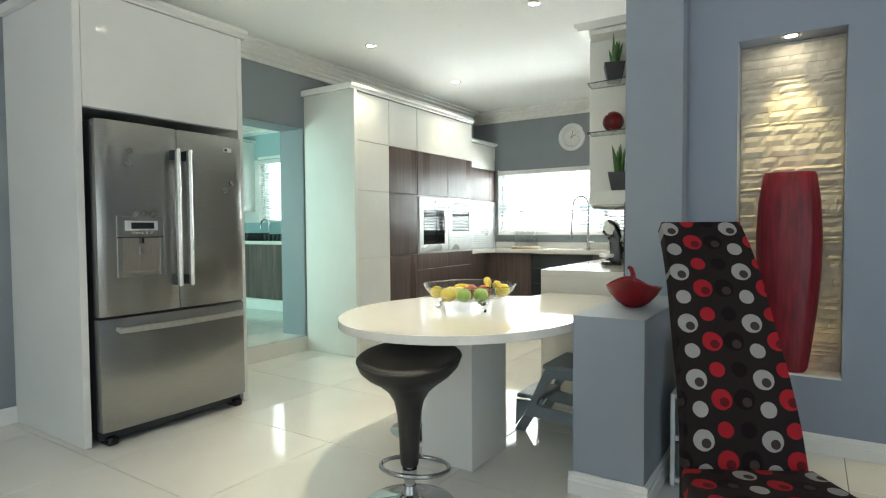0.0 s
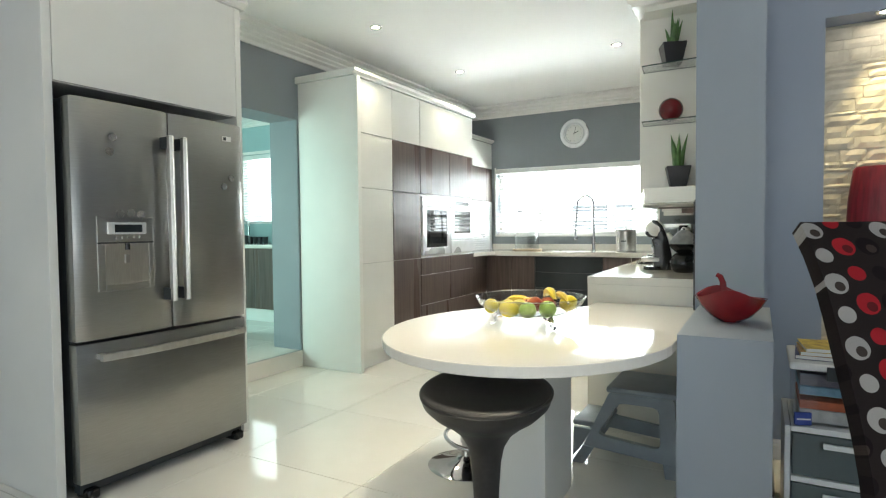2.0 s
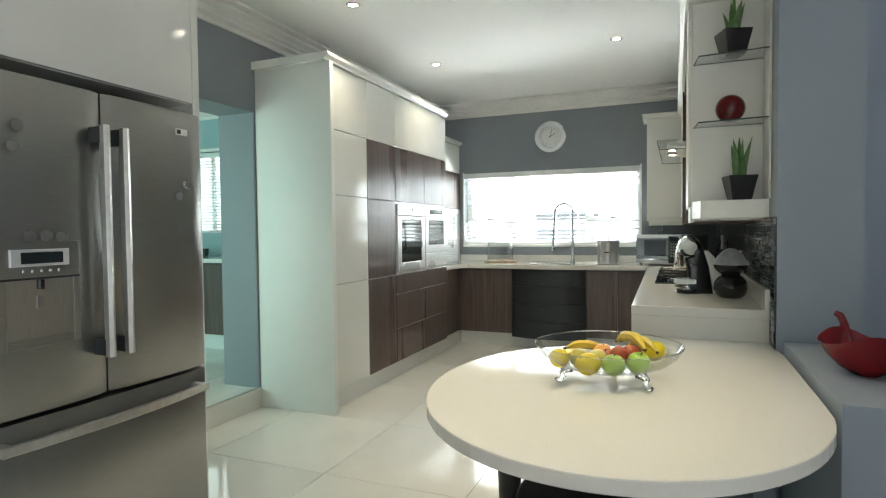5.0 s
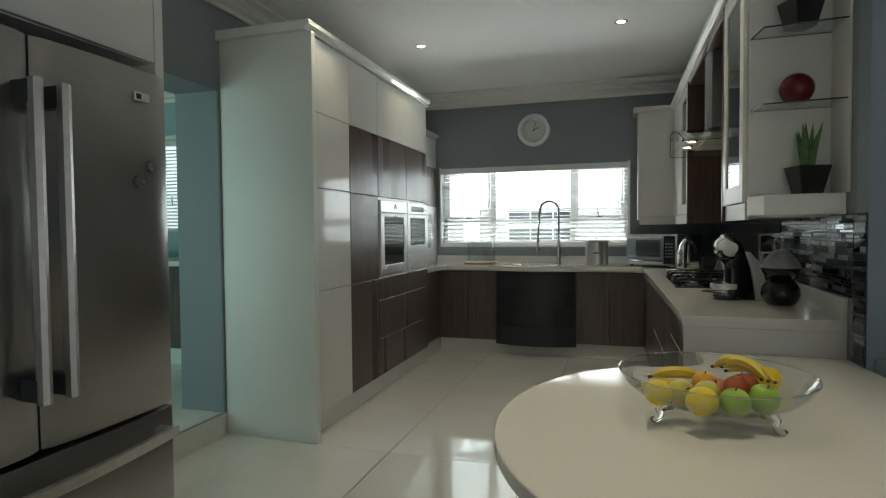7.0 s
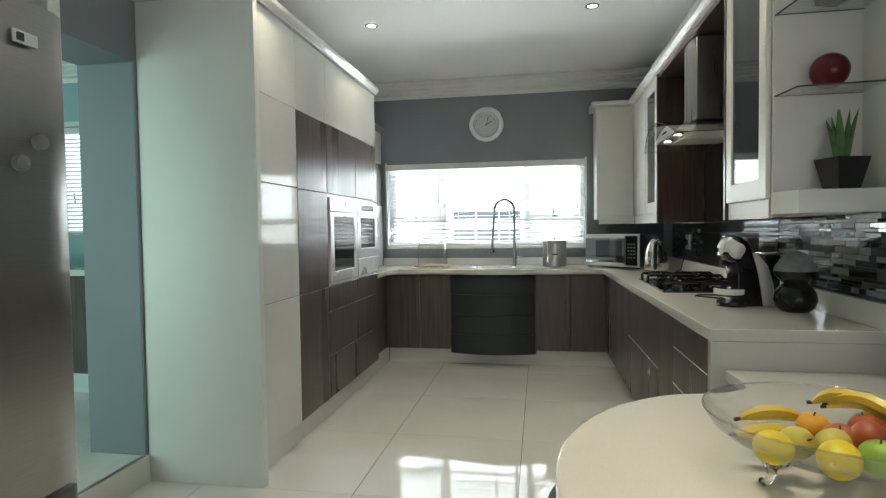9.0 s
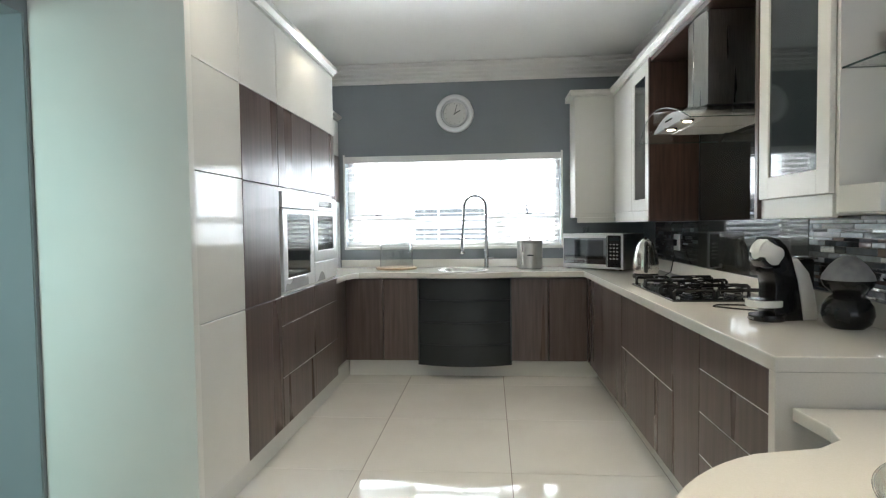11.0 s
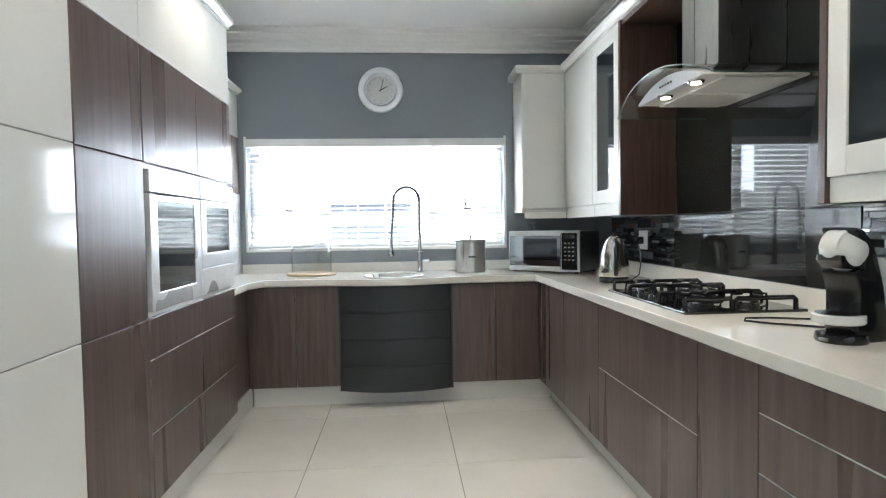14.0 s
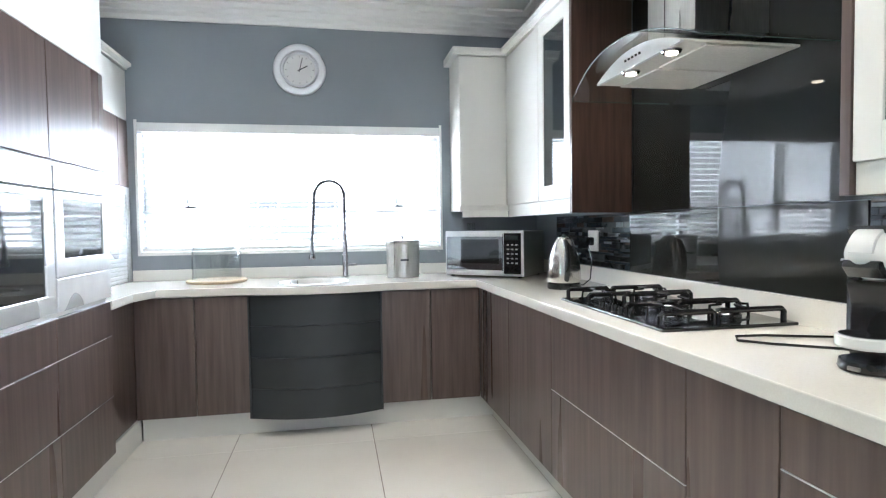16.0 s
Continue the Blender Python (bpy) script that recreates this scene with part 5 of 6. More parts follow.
fruit("red_apple", 0.005, -0.035, 0.078, 0.041, "apple_red_skin", "red and yellow apple in the glass bowl", turn=(10, -20, 30))
fruit("red_apple", 0.085, 0.015, 0.088, 0.041, "apple_red_skin", "red and yellow apple in the glass bowl", turn=(-12, 14, 70))
fruit("pear", -0.095, -0.055, 0.078, 0.036, "pear_skin", "yellow-green pear in the glass bowl", (1, 1, 1.15), (60, 10, 20))
fruit("pear", -0.03, -0.075, 0.085, 0.034, "pear_skin", "yellow-green pear in the glass bowl", (1, 1, 1.2), (70, -10, 120))
fruit("orange", -0.02, 0.035, 0.084, 0.037, "orange_skin", "small orange in the glass bowl")
fruit("red_apple", 0.05, -0.06, 0.100, 0.036, "apple_red_skin", "red and yellow apple on top of the fruit", turn=(30, 20, 80))


def banana(x, y, z, yaw, length, rise, label, tilt=0):
    t = placed("banana", Matrix.Translation((-1.165 + x * FS, 2.752 + y * FS, TZ + (0.011 + z) * FS)) @ pose(0, 0, 0, tilt, 0, yaw) @ Matrix.Scale(FS, 4), label, "fruit", "fruit in the bowl")
    pts = [((k / 10 - 0.5) * length, 0, rise * (1 - (2 * k / 10 - 1) ** 2)) for k in range(11)]
    part("flesh", tube(pts, 0.0185, 7, [0.3, 0.62, 0.88, 1, 1, 1, 1, 0.95, 0.82, 0.5, 0.25]), "banana_skin", t, smooth=True)
    part("stem", tube([pts[0], (pts[0][0] - 0.014, 0, pts[0][2] - 0.004)], 0.005, 6), "stem", t)
    part("tip", tube([pts[-1], (pts[-1][0] + 0.006, 0, pts[-1][2] - 0.003)], 0.005, 6), "stem", t)
    return set_down(t)


banana(0.075, 0.075, 0.115, -52, 0.165, 0.035, "ripe yellow banana on top of the fruit")
banana(0.09, 0.04, 0.122, -58, 0.165, 0.032, "ripe yellow banana on top of the fruit")
banana(0.12, 0.11, 0.098, -46, 0.15, 0.03, "ripe yellow banana at the back of the bowl")
banana(-0.09, 0.085, 0.085, 2, 0.15, 0.018, "ripe yellow banana at the edge of the bowl")
banana(-0.13, 0.02, 0.075, 16, 0.15, 0.010, "speckled yellow banana lying in the bowl", 60)


def bar_stool(x, y, turn):
    t = placed("bar_stool", pose(x, y, 0.001, rz=turn), "black leatherette bucket bar stool on a chrome base", "stool", "bar stools")
    part("base", lathe([(0, 0), (0.195, 0), (0.198, 0.004), (0.16, 0.016), (0.06, 0.036), (0.034, 0.055), (0.028, 0.09), (0, 0.09)], seg=48), "chrome", t, smooth=True)
    part("gas_lift", lathe([(0, 0.09), (0.024, 0.09), (0.024, 0.15), (0.02, 0.15), (0.02, 0.18), (0, 0.18)], seg=24), "chrome", t, smooth=True)
    ring = [(0.15 * math.cos(math.tau * k / 32) - 0.05, 0.15 * math.sin(math.tau * k / 32), 0.150 + 0.02 * math.cos(math.tau * k / 32)) for k in range(33)]
    f = part("footrest", tube(ring, 0.010, 10), "chrome", t, smooth=True)
    part("footrest_clamp", lathe([(0.032, -0.02), (0.032, 0.02), (0.024, 0.02), (0.024, -0.02)], (0, 0, 0.140), 20), "chrome", f)
    def flared(prof, rise, name, mat, label=""):
        sb, seg, rings = bmesh.new(), 48, []
        for r, z in prof:
            if r == 0:
                rings.append([sb.verts.new((0, 0, z))])
                continue
            f = min(1, max(0, (r - 0.06) / 0.16))
            rings.append([sb.verts.new((r * (1 - 0.08 * f) * math.cos(math.tau * k / seg), r * (1 + 0.04 * f) * math.sin(math.tau * k / seg), z + rise * f * f * (-math.cos(math.tau * k / seg)))) for k in range(seg)])
        for a, b in zip(rings, rings[1:]):
            for k in range(seg):
                j = (k + 1) % seg
                if len(a) == 1:
                    sb.faces.new((a[0], b[k], b[j]))
                elif len(b) == 1:
                    sb.faces.new((a[k], a[j], b[0]))
                else:
                    sb.faces.new((a[k], a[j], b[j], b[k]))
        part(name, sb, mat, t, label, smooth=True)
    flared([(0, 0.175), (0.036, 0.175), (0.040, 0.19), (0.045, 0.30), (0.052, 0.40), (0.064, 0.455), (0.09, 0.50), (0.135, 0.54), (0.18, 0.575), (0.212, 0.612), (0.224, 0.645), (0.218, 0.650), (0.20, 0.635), (0, 0.59)], 0.035, "shell", "leather", "flared black stitched shell and stem")
    flared([(0.217, 0.651), (0.205, 0.655), (0.18, 0.648), (0.12, 0.632), (0.0, 0.624)], 0.035, "seat", "leather", "padded black seat")
    return set_down(t)


bar_stool(-1.075, 2.075, -82)
bar_stool(-1.55, 2.86, 175)

# grey plastic step stool under the table
t = thing("step_stool", (-0.82, 3.32, 0), "grey plastic two-step folding stool under the table", "step stool")
part("top_step", box(-0.915, -0.585, 3.135, 3.515, 0.385, 0.415, 0.012), "grey_plastic", t)
part("low_step", box(-1.095, -0.93, 3.176, 3.474, 0.185, 0.212, 0.010), "grey_plastic", t)
def rounded(corners, r):
    """Corner points of a polygon, each replaced by three that round it off."""
    out, k = [], len(corners)
    for i, c in enumerate(corners):
        c = Vector(c)
        a, d = Vector(corners[i - 1]), Vector(corners[(i + 1) % k])
        p, q = c + (a - c).normalized() * r, c + (d - c).normalized() * r
        out += [p, (p + q) * 0.25 + c * 0.5, q]
    return out


def holed_panel(outer, inner, y0, y1):
    b = bmesh.new()
    loops = [[b.verts.new((p.x, y, p.y)) for p in ring] for y in (y0, y1) for ring in (outer, inner)]
    k = len(outer)
    for i in range(k):
        j = (i + 1) % k
        for p, q in ((0, 1), (2, 3), (0, 2), (1, 3)):
            b.faces.new((loops[p][i], loops[p][j], loops[q][j], loops[q][i]))
    bmesh.ops.recalc_face_normals(b, faces=b.faces[:])
    return b


for y in (3.145, 3.475):
    outer = rounded([(-1.03, 0.10), (-0.578, 0.068), (-0.60, 0.3845), (-0.902, 0.3845)], 0.012)
    inner = rounded([(-0.962, 0.165), (-0.66, 0.137), (-0.668, 0.338), (-0.858, 0.338)], 0.03)
    part("side_panel", holed_panel(outer, inner, y, y + 0.03), "grey_plastic", t)
    part("front_foot", prism([(-1.092, 0.002), (-1.03, 0.002), (-0.975, 0.096), (-1.032, 0.0995)], "y", y - 0.002, y + 0.032, 0.004), "grey_plastic", t)
    part("rear_foot", prism([(-0.64, 0.002), (-0.553, 0.002), (-0.578, 0.0675), (-0.65, 0.0725)], "y", y - 0.002, y + 0.032, 0.004), "grey_plastic", t)
    part("step_side", prism([(-1.082, 0.1845), (-0.99, 0.1845), (-1.034, 0.101), (-1.088, 0.03)], "y", y + 0.003, y + 0.027, 0.003), "grey_plastic", t)
part("cross_bar", box(-0.61, -0.59, 3.176, 3.474, 0.11, 0.14, 0.003), "grey_plastic", t)

# red dish on the low wall
t = placed("ceramic_dish", pose(-0.36, 2.965, 0.806, rz=-25), "glossy red leaf-shaped ceramic dish on the low wall", "dish")
ds = bmesh.new()
seg, rings = 48, []
prof = [(0.0, 0.002), (0.04, 0.0), (0.078, 0.025), (0.106, 0.066), (0.121, 0.112), (0.115, 0.112), (0.099, 0.066), (0.071, 0.032), (0.036, 0.010), (0.0, 0.010)]
for r, z in prof:
    if r == 0:
        rings.append([ds.verts.new((0, 0, z))])
        continue
    rg = []
    for k in range(seg):
        a = math.tau * k / seg
        f = z / 0.112
        horn = max(0.0, math.cos(a - 0.44)) ** 3 + max(0.0, math.cos(a - 3.58)) ** 3
        tail = max(0.0, math.cos(a - 2.45)) ** 4
        lobe = max(0.0, math.cos(a + 1.15)) ** 3
        reach = 1 + f * (0.20 * horn + 0.10 * tail - 0.06)
        lift = z * (1 + f * (0.06 * horn + 0.40 * tail + 0.42 * lobe - 0.16))
        rg.append(ds.verts.new((r * reach * math.cos(a), r * reach * 0.95 * math.sin(a), lift)))
    rings.append(rg)
for a, b in zip(rings, rings[1:]):
    for k in range(seg):
        j = (k + 1) % seg
        if len(a) == 1:
            ds.faces.new((a[0], b[k], b[j]))
        elif len(b) == 1:
            ds.faces.new((a[k], a[j], b[0]))
        else:
            ds.faces.new((a[k], a[j], b[j], b[k]))
part("dish", ds, "red", t, smooth=True)
part("handle", tube([(-0.072, 0.078, 0.07), (-0.080, 0.092, 0.115), (-0.086, 0.100, 0.15), (-0.098, 0.100, 0.176), (-0.112, 0.094, 0.184)], 0.016, 12, [1.7, 1.1, 0.8, 0.75, 0.6]), "red", t, smooth=True)
fl = lathe([(0, 0.02), (0.066, 0.026), (0.083, 0.055), (0.055, 0.064), (0, 0.062)], (0, 0, 0), 28)
M["crystals"] = mottled(shader("white_shells", (0.75, 0.74, 0.72), 0.5), (0.6, 0.58, 0.55), (0.8, 0.8, 0.78), 90, bump=1.0, bump_scale=120)
part("filling", fl, "crystals", t, "heap of small white shells")
set_down(t)

# ---- recess: split-stone lining, lamp and vase ----
ST = random.Random(11)
stone_wall = tagged(part("wall_recess_stone", box(NX0 + 0.001, NX1 - 0.001, YN + 0.158, YN + 0.169, NZ0 + 0.001, NZ1 - 0.001), "stone"), "cream split-stone lining of the recess", "stone", kind="structure")
z = NZ0 + 0.004
while z < NZ1 - 0.01:
    h = min(ST.choice((0.022, 0.030, 0.038, 0.05, 0.06)), NZ1 - 0.004 - z)
    x = NX0 + 0.004
    while x < NX1 - 0.01:
        w2 = min(ST.uniform(0.07, 0.2), NX1 - 0.004 - x)
        if NX1 - 0.004 - x - w2 < 0.03:
            w2 = NX1 - 0.004 - x
        proud = ST.uniform(0.004, 0.011)
        b = bmesh.new()
        bmesh.ops.create_grid(b, x_segments=5, y_segments=2, size=0.5)
        for v in b.verts:
            u, q = v.co.x + 0.5, v.co.y + 0.5
            edge_v = min(u, 1 - u, q, 1 - q) < 0.01
            v.co = (x + u * (w2 - 0.002), YN + 0.157 - proud * (0.55 if edge_v else 1.0) - ST.uniform(0, 0.004), z + q * (h - 0.002))
        ext = bmesh.ops.extrude_face_region(b, geom=b.faces[:])
        for v in ext["geom"]:
            if isinstance(v, bmesh.types.BMVert):
                v.co.y = YN + 0.1575
        part("stone", b, "stone", stone_wall)
        x += w2
    z += h
tagged(part("trim_recess_sill", box(NX0 + 0.001, NX1 - 0.001, YN - 0.006, YN + 0.155, NZ0 + 0.0005, NZ0 + 0.012, 0.002), "trim"), "white sill of the recess", "sill", kind="structure")

vs = thing("floor_vase", (0.265, YN + 0.06, NZ0 + 0.013), "tall crimson textured vase standing in the lit recess", "vase")
vb = lathe([(0, 0), (0.075, 0), (0.085, 0.02), (0.10, 0.14), (0.122, 0.36), (0.136, 0.58), (0.138, 0.74), (0.130, 0.92), (0.112, 1.06), (0.104, 1.075), (0.098, 1.07), (0.10, 1.04), (0.0, 1.0)], (0.265, YN + 0.055, NZ0 + 0.013), 72, 1.12, 0.72)
for v in vb.verts:
    a = math.atan2(v.co.y - YN - 0.055, v.co.x - 0.265)
    k = 1 + 0.012 * math.sin(18 * a + 2.0 * math.sin(3 * v.co.z)) + 0.006 * math.sin(41 * a)
    v.co.x, v.co.y = 0.265 + (v.co.x - 0.265) * k, YN + 0.055 + (v.co.y - YN - 0.055) * k
part("vase", vb, "vase", vs, smooth=True)


def downlight(x, y, z, watts, angle=110, color=(1.0, 0.89, 0.67)):
    t = thing("downlight", (x, y, z), "round recessed ceiling downlight switched on; the dining-side pair is added", "downlight", "ceiling downlights")
    part("ring", lathe([(0.030, -0.001), (0.034, -0.006), (0.046, -0.005), (0.05, -0.0005)], (x, y, z), 28), "chrome", t, smooth=True)
    part("lamp_face", lathe([(0, -0.003), (0.030, -0.003), (0.030, -0.001), (0, -0.001)], (x, y, z), 24), "lamp", t)
    if watts:
        lamp_spot("downlight_light", x, y, z - 0.02, watts, angle, color)
    return t


for x, y, watts in ((-2.985, 4.12, 24), (-3.01, 5.635, 22), (-1.395, 5.58, 20), (-1.37, 4.05, 28), (-2.985, 2.66, 20), (-1.37, 2.55, 90)):
    downlight(x, y, ZC, watts, 64 if y < 2.6 else 110)
# Two unseen downlights, added to lift the floor on the dining side.
for x, y in ((-1.6, 0.6), (0.8, 0.6)):
    downlight(x, y, ZC, 24)
downlight(0.262, YN + 0.036, NZ1, 26, 66, (1.0, 0.80, 0.42))
up = thing("uplight", (0.265, YN + 0.137, NZ0 + 0.0125), "small warm uplight standing behind the vase", "lamp")
part("housing", lathe([(0, 0), (0.016, 0), (0.016, 0.022), (0.013, 0.024), (0, 0.02)], (0.265, YN + 0.137, NZ0 + 0.0125), 20), "chrome", up)
part("lens", lathe([(0, 0.0245), (0.012, 0.0245), (0.012, 0.0265), (0, 0.0265)], (0.265, YN + 0.137, NZ0 + 0.0125), 20), "lamp", up)
ul = lamp_spot("uplight_light", 0.265, YN + 0.137, NZ0 + 0.045, 6, 170, (1.0, 0.66, 0.16))
ul.rotation_euler = (radians(180), 0, 0)

# ---- dining chair with a printed dot fabric ----
def dot_fabric():
    m = shader("dotted_fabric", (0.02, 0.015, 0.015), 0.85)
    t, n, l, b = nodes_of(m)
    uv = n.new("ShaderNodeUVMap")
    sep = n.new("ShaderNodeSeparateXYZ")
    l.new(uv.outputs["UV"], sep.inputs[0])

    def op(kind, a, b2=None, c=None):
        q = n.new("ShaderNodeMath")
        q.operation = kind
        for i, v in enumerate((a, b2, c)):
            if v is None:
                continue
            if isinstance(v, (int, float)):
                q.inputs[i].default_value = v
            else:
                l.new(v, q.inputs[i])
        return q.outputs[0]

    def mix(f, a, b2):
        q = n.new("ShaderNodeMix")
        q.data_type = "RGBA"
        l.new(f, q.inputs["Factor"])
        for k, v in (("A", a), ("B", b2)):
            sock = [s for s in q.inputs if s.name == k and s.type == "RGBA"][0]
            if isinstance(v, tuple):
                sock.default_value = (*v, 1)
            else:
                l.new(v, sock)
        return [s for s in q.outputs if s.type == "RGBA"][0]

    CW, RH = 0.075, 0.101
    u = op("DIVIDE", sep.outputs["X"], CW)
    col = op("FLOOR", u)
    kind = op("MODULO", op("ADD", col, 30), 3.0)
    odd_col = op("GREATER_THAN", kind, 0.5)
    v = op("ADD", op("DIVIDE", sep.outputs["Y"], RH), op("MULTIPLY", odd_col, 0.66))
    row = op("FLOOR", v)
    big = op("LESS_THAN", op("MODULO", op("ADD", row, 40), 2.0), 0.5)
    fu = op("MULTIPLY", op("SUBTRACT", op("FRACT", u), 0.5), CW)
    fv = op("MULTIPLY", op("SUBTRACT", op("FRACT", v), 0.5), RH)
    wob = n.new("ShaderNodeTexNoise")
    wob.inputs["Scale"].default_value = 22
    l.new(uv.outputs["UV"], wob.inputs["Vector"])
    dist = op("ADD", op("SQRT", op("ADD", op("MULTIPLY", fu, fu), op("MULTIPLY", fv, fv))), op("MULTIPLY", op("SUBTRACT", wob.outputs["Fac"], 0.5), 0.006))
    rad = op("ADD", 0.0265, op("MULTIPLY", big, 0.0085))
    spot = op("LESS_THAN", dist, rad)
    gu = op("SUBTRACT", fu, 0.008)
    gv = op("ADD", fv, 0.010)
    d2 = op("SQRT", op("ADD", op("MULTIPLY", gu, gu), op("MULTIPLY", gv, gv)))
    eye_in = op("MULTIPLY", op("LESS_THAN", d2, 0.016), big)
    is_red = op("MULTIPLY", odd_col, op("LESS_THAN", kind, 1.5))
    is_dark = op("GREATER_THAN", kind, 1.5)
    weave = n.new("ShaderNodeTexNoise")
    weave.inputs["Scale"].default_value = 420
    l.new(uv.outputs["UV"], weave.inputs["Vector"])
    pale = mix(weave.outputs["Fac"], (0.22, 0.21, 0.20), (0.40, 0.385, 0.37))
    red = mix(weave.outputs["Fac"], (0.22, 0.008, 0.014), (0.36, 0.015, 0.022))
    ground = mix(weave.outputs["Fac"], (0.009, 0.006, 0.006), (0.022, 0.015, 0.0145))
    dark = mix(weave.outputs["Fac"], (0.004, 0.002, 0.003), (0.010, 0.005, 0.006))
    inner = mix(weave.outputs["Fac"], (0.03, 0.022, 0.018), (0.055, 0.042, 0.035))
    c = mix(is_dark, mix(is_red, pale, red), dark)
    c = mix(eye_in, c, mix(is_red, inner, mix(weave.outputs["Fac"], (0.07, 0.006, 0.008), (0.11, 0.010, 0.012))))
    c = mix(spot, ground, c)
    l.new(c, b.inputs["Base Color"])
    bp = n.new("ShaderNodeBump")
    bp.inputs["Strength"].default_value, bp.inputs["Distance"].default_value = 0.3, 0.001
    l.new(weave.outputs["Fac"], bp.inputs["Height"])
    l.new(bp.outputs["Normal"], b.inputs["Normal"])
    b.inputs["Specular IOR Level"].default_value = 0.2
    return m


M["fabric"] = dot_fabric()


def dining_chair(m):
    """Local: seat faces -y, x across, back profile runs up towards +y."""
    t = placed("dining_chair", m, "high-backed dining chair in black fabric with white and red dots", "chair")
    prof = [(-0.105, 0.20), (-0.095, 0.28), (-0.075, 0.40), (-0.045, 0.52), (-0.015, 0.60), (0.02, 0.68), (0.065, 0.77), (0.11, 0.86), (0.155, 0.95), (0.205, 1.04), (0.27, 1.13), (0.345, 1.215)]
    pv2 = [Vector((y, z2)) for y, z2 in prof]
    ln = [0.0]
    for a, b in zip(pv2, pv2[1:]):
        ln.append(ln[-1] + (b - a).length)
    bm = bmesh.new()
    uvl = bm.loops.layers.uv.new("UVMap")
    grid, cols = [], 9
    for side in (0, 1):
        g = []
        for i, p in enumerate(pv2):
            tang = (pv2[min(i + 1, len(pv2) - 1)] - pv2[max(i - 1, 0)]).normalized()
            nor = Vector((tang.y, -tang.x))
            half = 0.208 - 0.056 * (ln[i] / ln[-1])
            th = 0.0 if side == 0 else 0.055
            g.append([(bm.verts.new((half * (2 * k / cols - 1), p.x + nor.x * th * 1.0, p.y + nor.y * th)), half * (2 * k / cols - 1) + 0.1675, ln[i] - ln[-1] + 0.8965) for k in range(cols + 1)])
        grid.append(g)

    def quad(a, b, c, d):
        f = bm.faces.new((a[0], b[0], c[0], d[0]))
        for lp, q in zip(f.loops, (a, b, c, d)):
            lp[uvl].uv = (q[1], q[2])
    top = len(pv2) - 1
    for g in grid:
        for i in range(top):
            for k in range(cols):
                quad(g[i][k], g[i][k + 1], g[i + 1][k + 1], g[i + 1][k])
    for i in range(top):
        for k in (0, cols):
            quad(grid[0][i][k], grid[0][i + 1][k], grid[1][i + 1][k], grid[1][i][k])
    for k in range(cols):
        for i in (0, top):
            quad(grid[0][i][k], grid[0][i][k + 1], grid[1][i][k + 1], grid[1][i][k])
    part("backrest", bm, "fabric", t, smooth=True)
    st = prism([(-0.21, -0.085), (0.21, -0.085), (0.265, -0.50), (-0.265, -0.50)], "z", 0.29, 0.40, 0.02)
    uvl = st.loops.layers.uv.new("UVMap")
    for f in st.faces:
        for lp in f.loops:
            lp[uvl].uv = (lp.vert.co.x + 0.30, lp.vert.co.y + lp.vert.co.z)
    part("seat", st, "fabric", t, smooth=True)
    for x in (-0.185, 0.185):
        for y, sp in ((-0.49, -0.01), (-0.13, 0.05)):
            part("leg", prism([(x - 0.02, y - 0.02), (x + 0.02, y - 0.02), (x + 0.02, y + 0.02), (x - 0.02, y + 0.02)], "z", 0.001, 0.295, 0.003), "brown", t)
    return set_down(t)


dining_chair(pose(0.160, 2.30, 0, rz=29))

# ---- plastic drawer tower behind the low wall ----
M["clear_grey"] = shader("translucent_grey_plastic", (0.30, 0.36, 0.36), 0.15, IOR=1.3, Transmission_Weight=0.6)
cx0, cx1, cy0, cy1 = -0.165, 0.19, 2.86, 3.26
t = thing("drawer_tower", ((cx0 + cx1) / 2, (cy0 + cy1) / 2, 0), "white plastic tower of see-through drawers beside the low wall", "drawers")
part("frame", join(join(box(cx0, cx0 + 0.02, cy0, cy1, 0.001, 0.43, 0.004), box(cx1 - 0.02, cx1, cy0, cy1, 0.001, 0.43, 0.004)), box(cx0, cx1, cy1 - 0.02, cy1, 0.001, 0.43)), "white_plastic", t)
for z in (0.02, 0.215, 0.41):
    part("shelf_rail", box(cx0 + 0.021, cx1 - 0.021, cy0, cy1 - 0.021, z, z + 0.022, 0.003), "white_plastic", t)
for z in (0.045, 0.24):
    d = part("drawer", box(cx0 + 0.024, cx1 - 0.024, cy0 + 0.004, cy1 - 0.03, z, z + 0.165, 0.006), "clear_grey", t, "see-through drawer front")
    part("handle", box(-0.04, 0.065, cy0 - 0.012, cy0 + 0.003, z + 0.12, z + 0.14, 0.003), "white_plastic", d)
t = thing("storage_box", (0.01, 3.05, 0.434), "clear plastic lidded storage box with papers inside", "box")
part("tub", box(cx0 + 0.03, cx1 - 0.01, cy0 + 0.03, cy1 - 0.03, 0.4335, 0.645, 0.012), "acrylic", t)
for nm, colr, z0, z1 in (("white_paper", (0.6, 0.6, 0.58), 0.44, 0.49), ("orange_folder", (0.5, 0.12, 0.05), 0.491, 0.525), ("blue_folder", (0.16, 0.30, 0.42), 0.545, 0.58), ("grey_folder", (0.12, 0.11, 0.14), 0.581, 0.63)):
    M[nm] = mottled(shader(nm, colr, 0.6), tuple(q * 0.7 for q in colr), colr, 30)
    part(nm, box(cx0 + 0.05, cx1 - 0.03, cy0 + 0.05, cy1 - 0.06, z0, z1, 0.004), nm, t, nm.replace("_", " ") + " inside the box")
part("lid", box(cx0 + 0.015, cx1 + 0.005, cy0 + 0.015, cy1 - 0.015, 0.646, 0.675, 0.008), "white_plastic", t, "pale plastic lid")
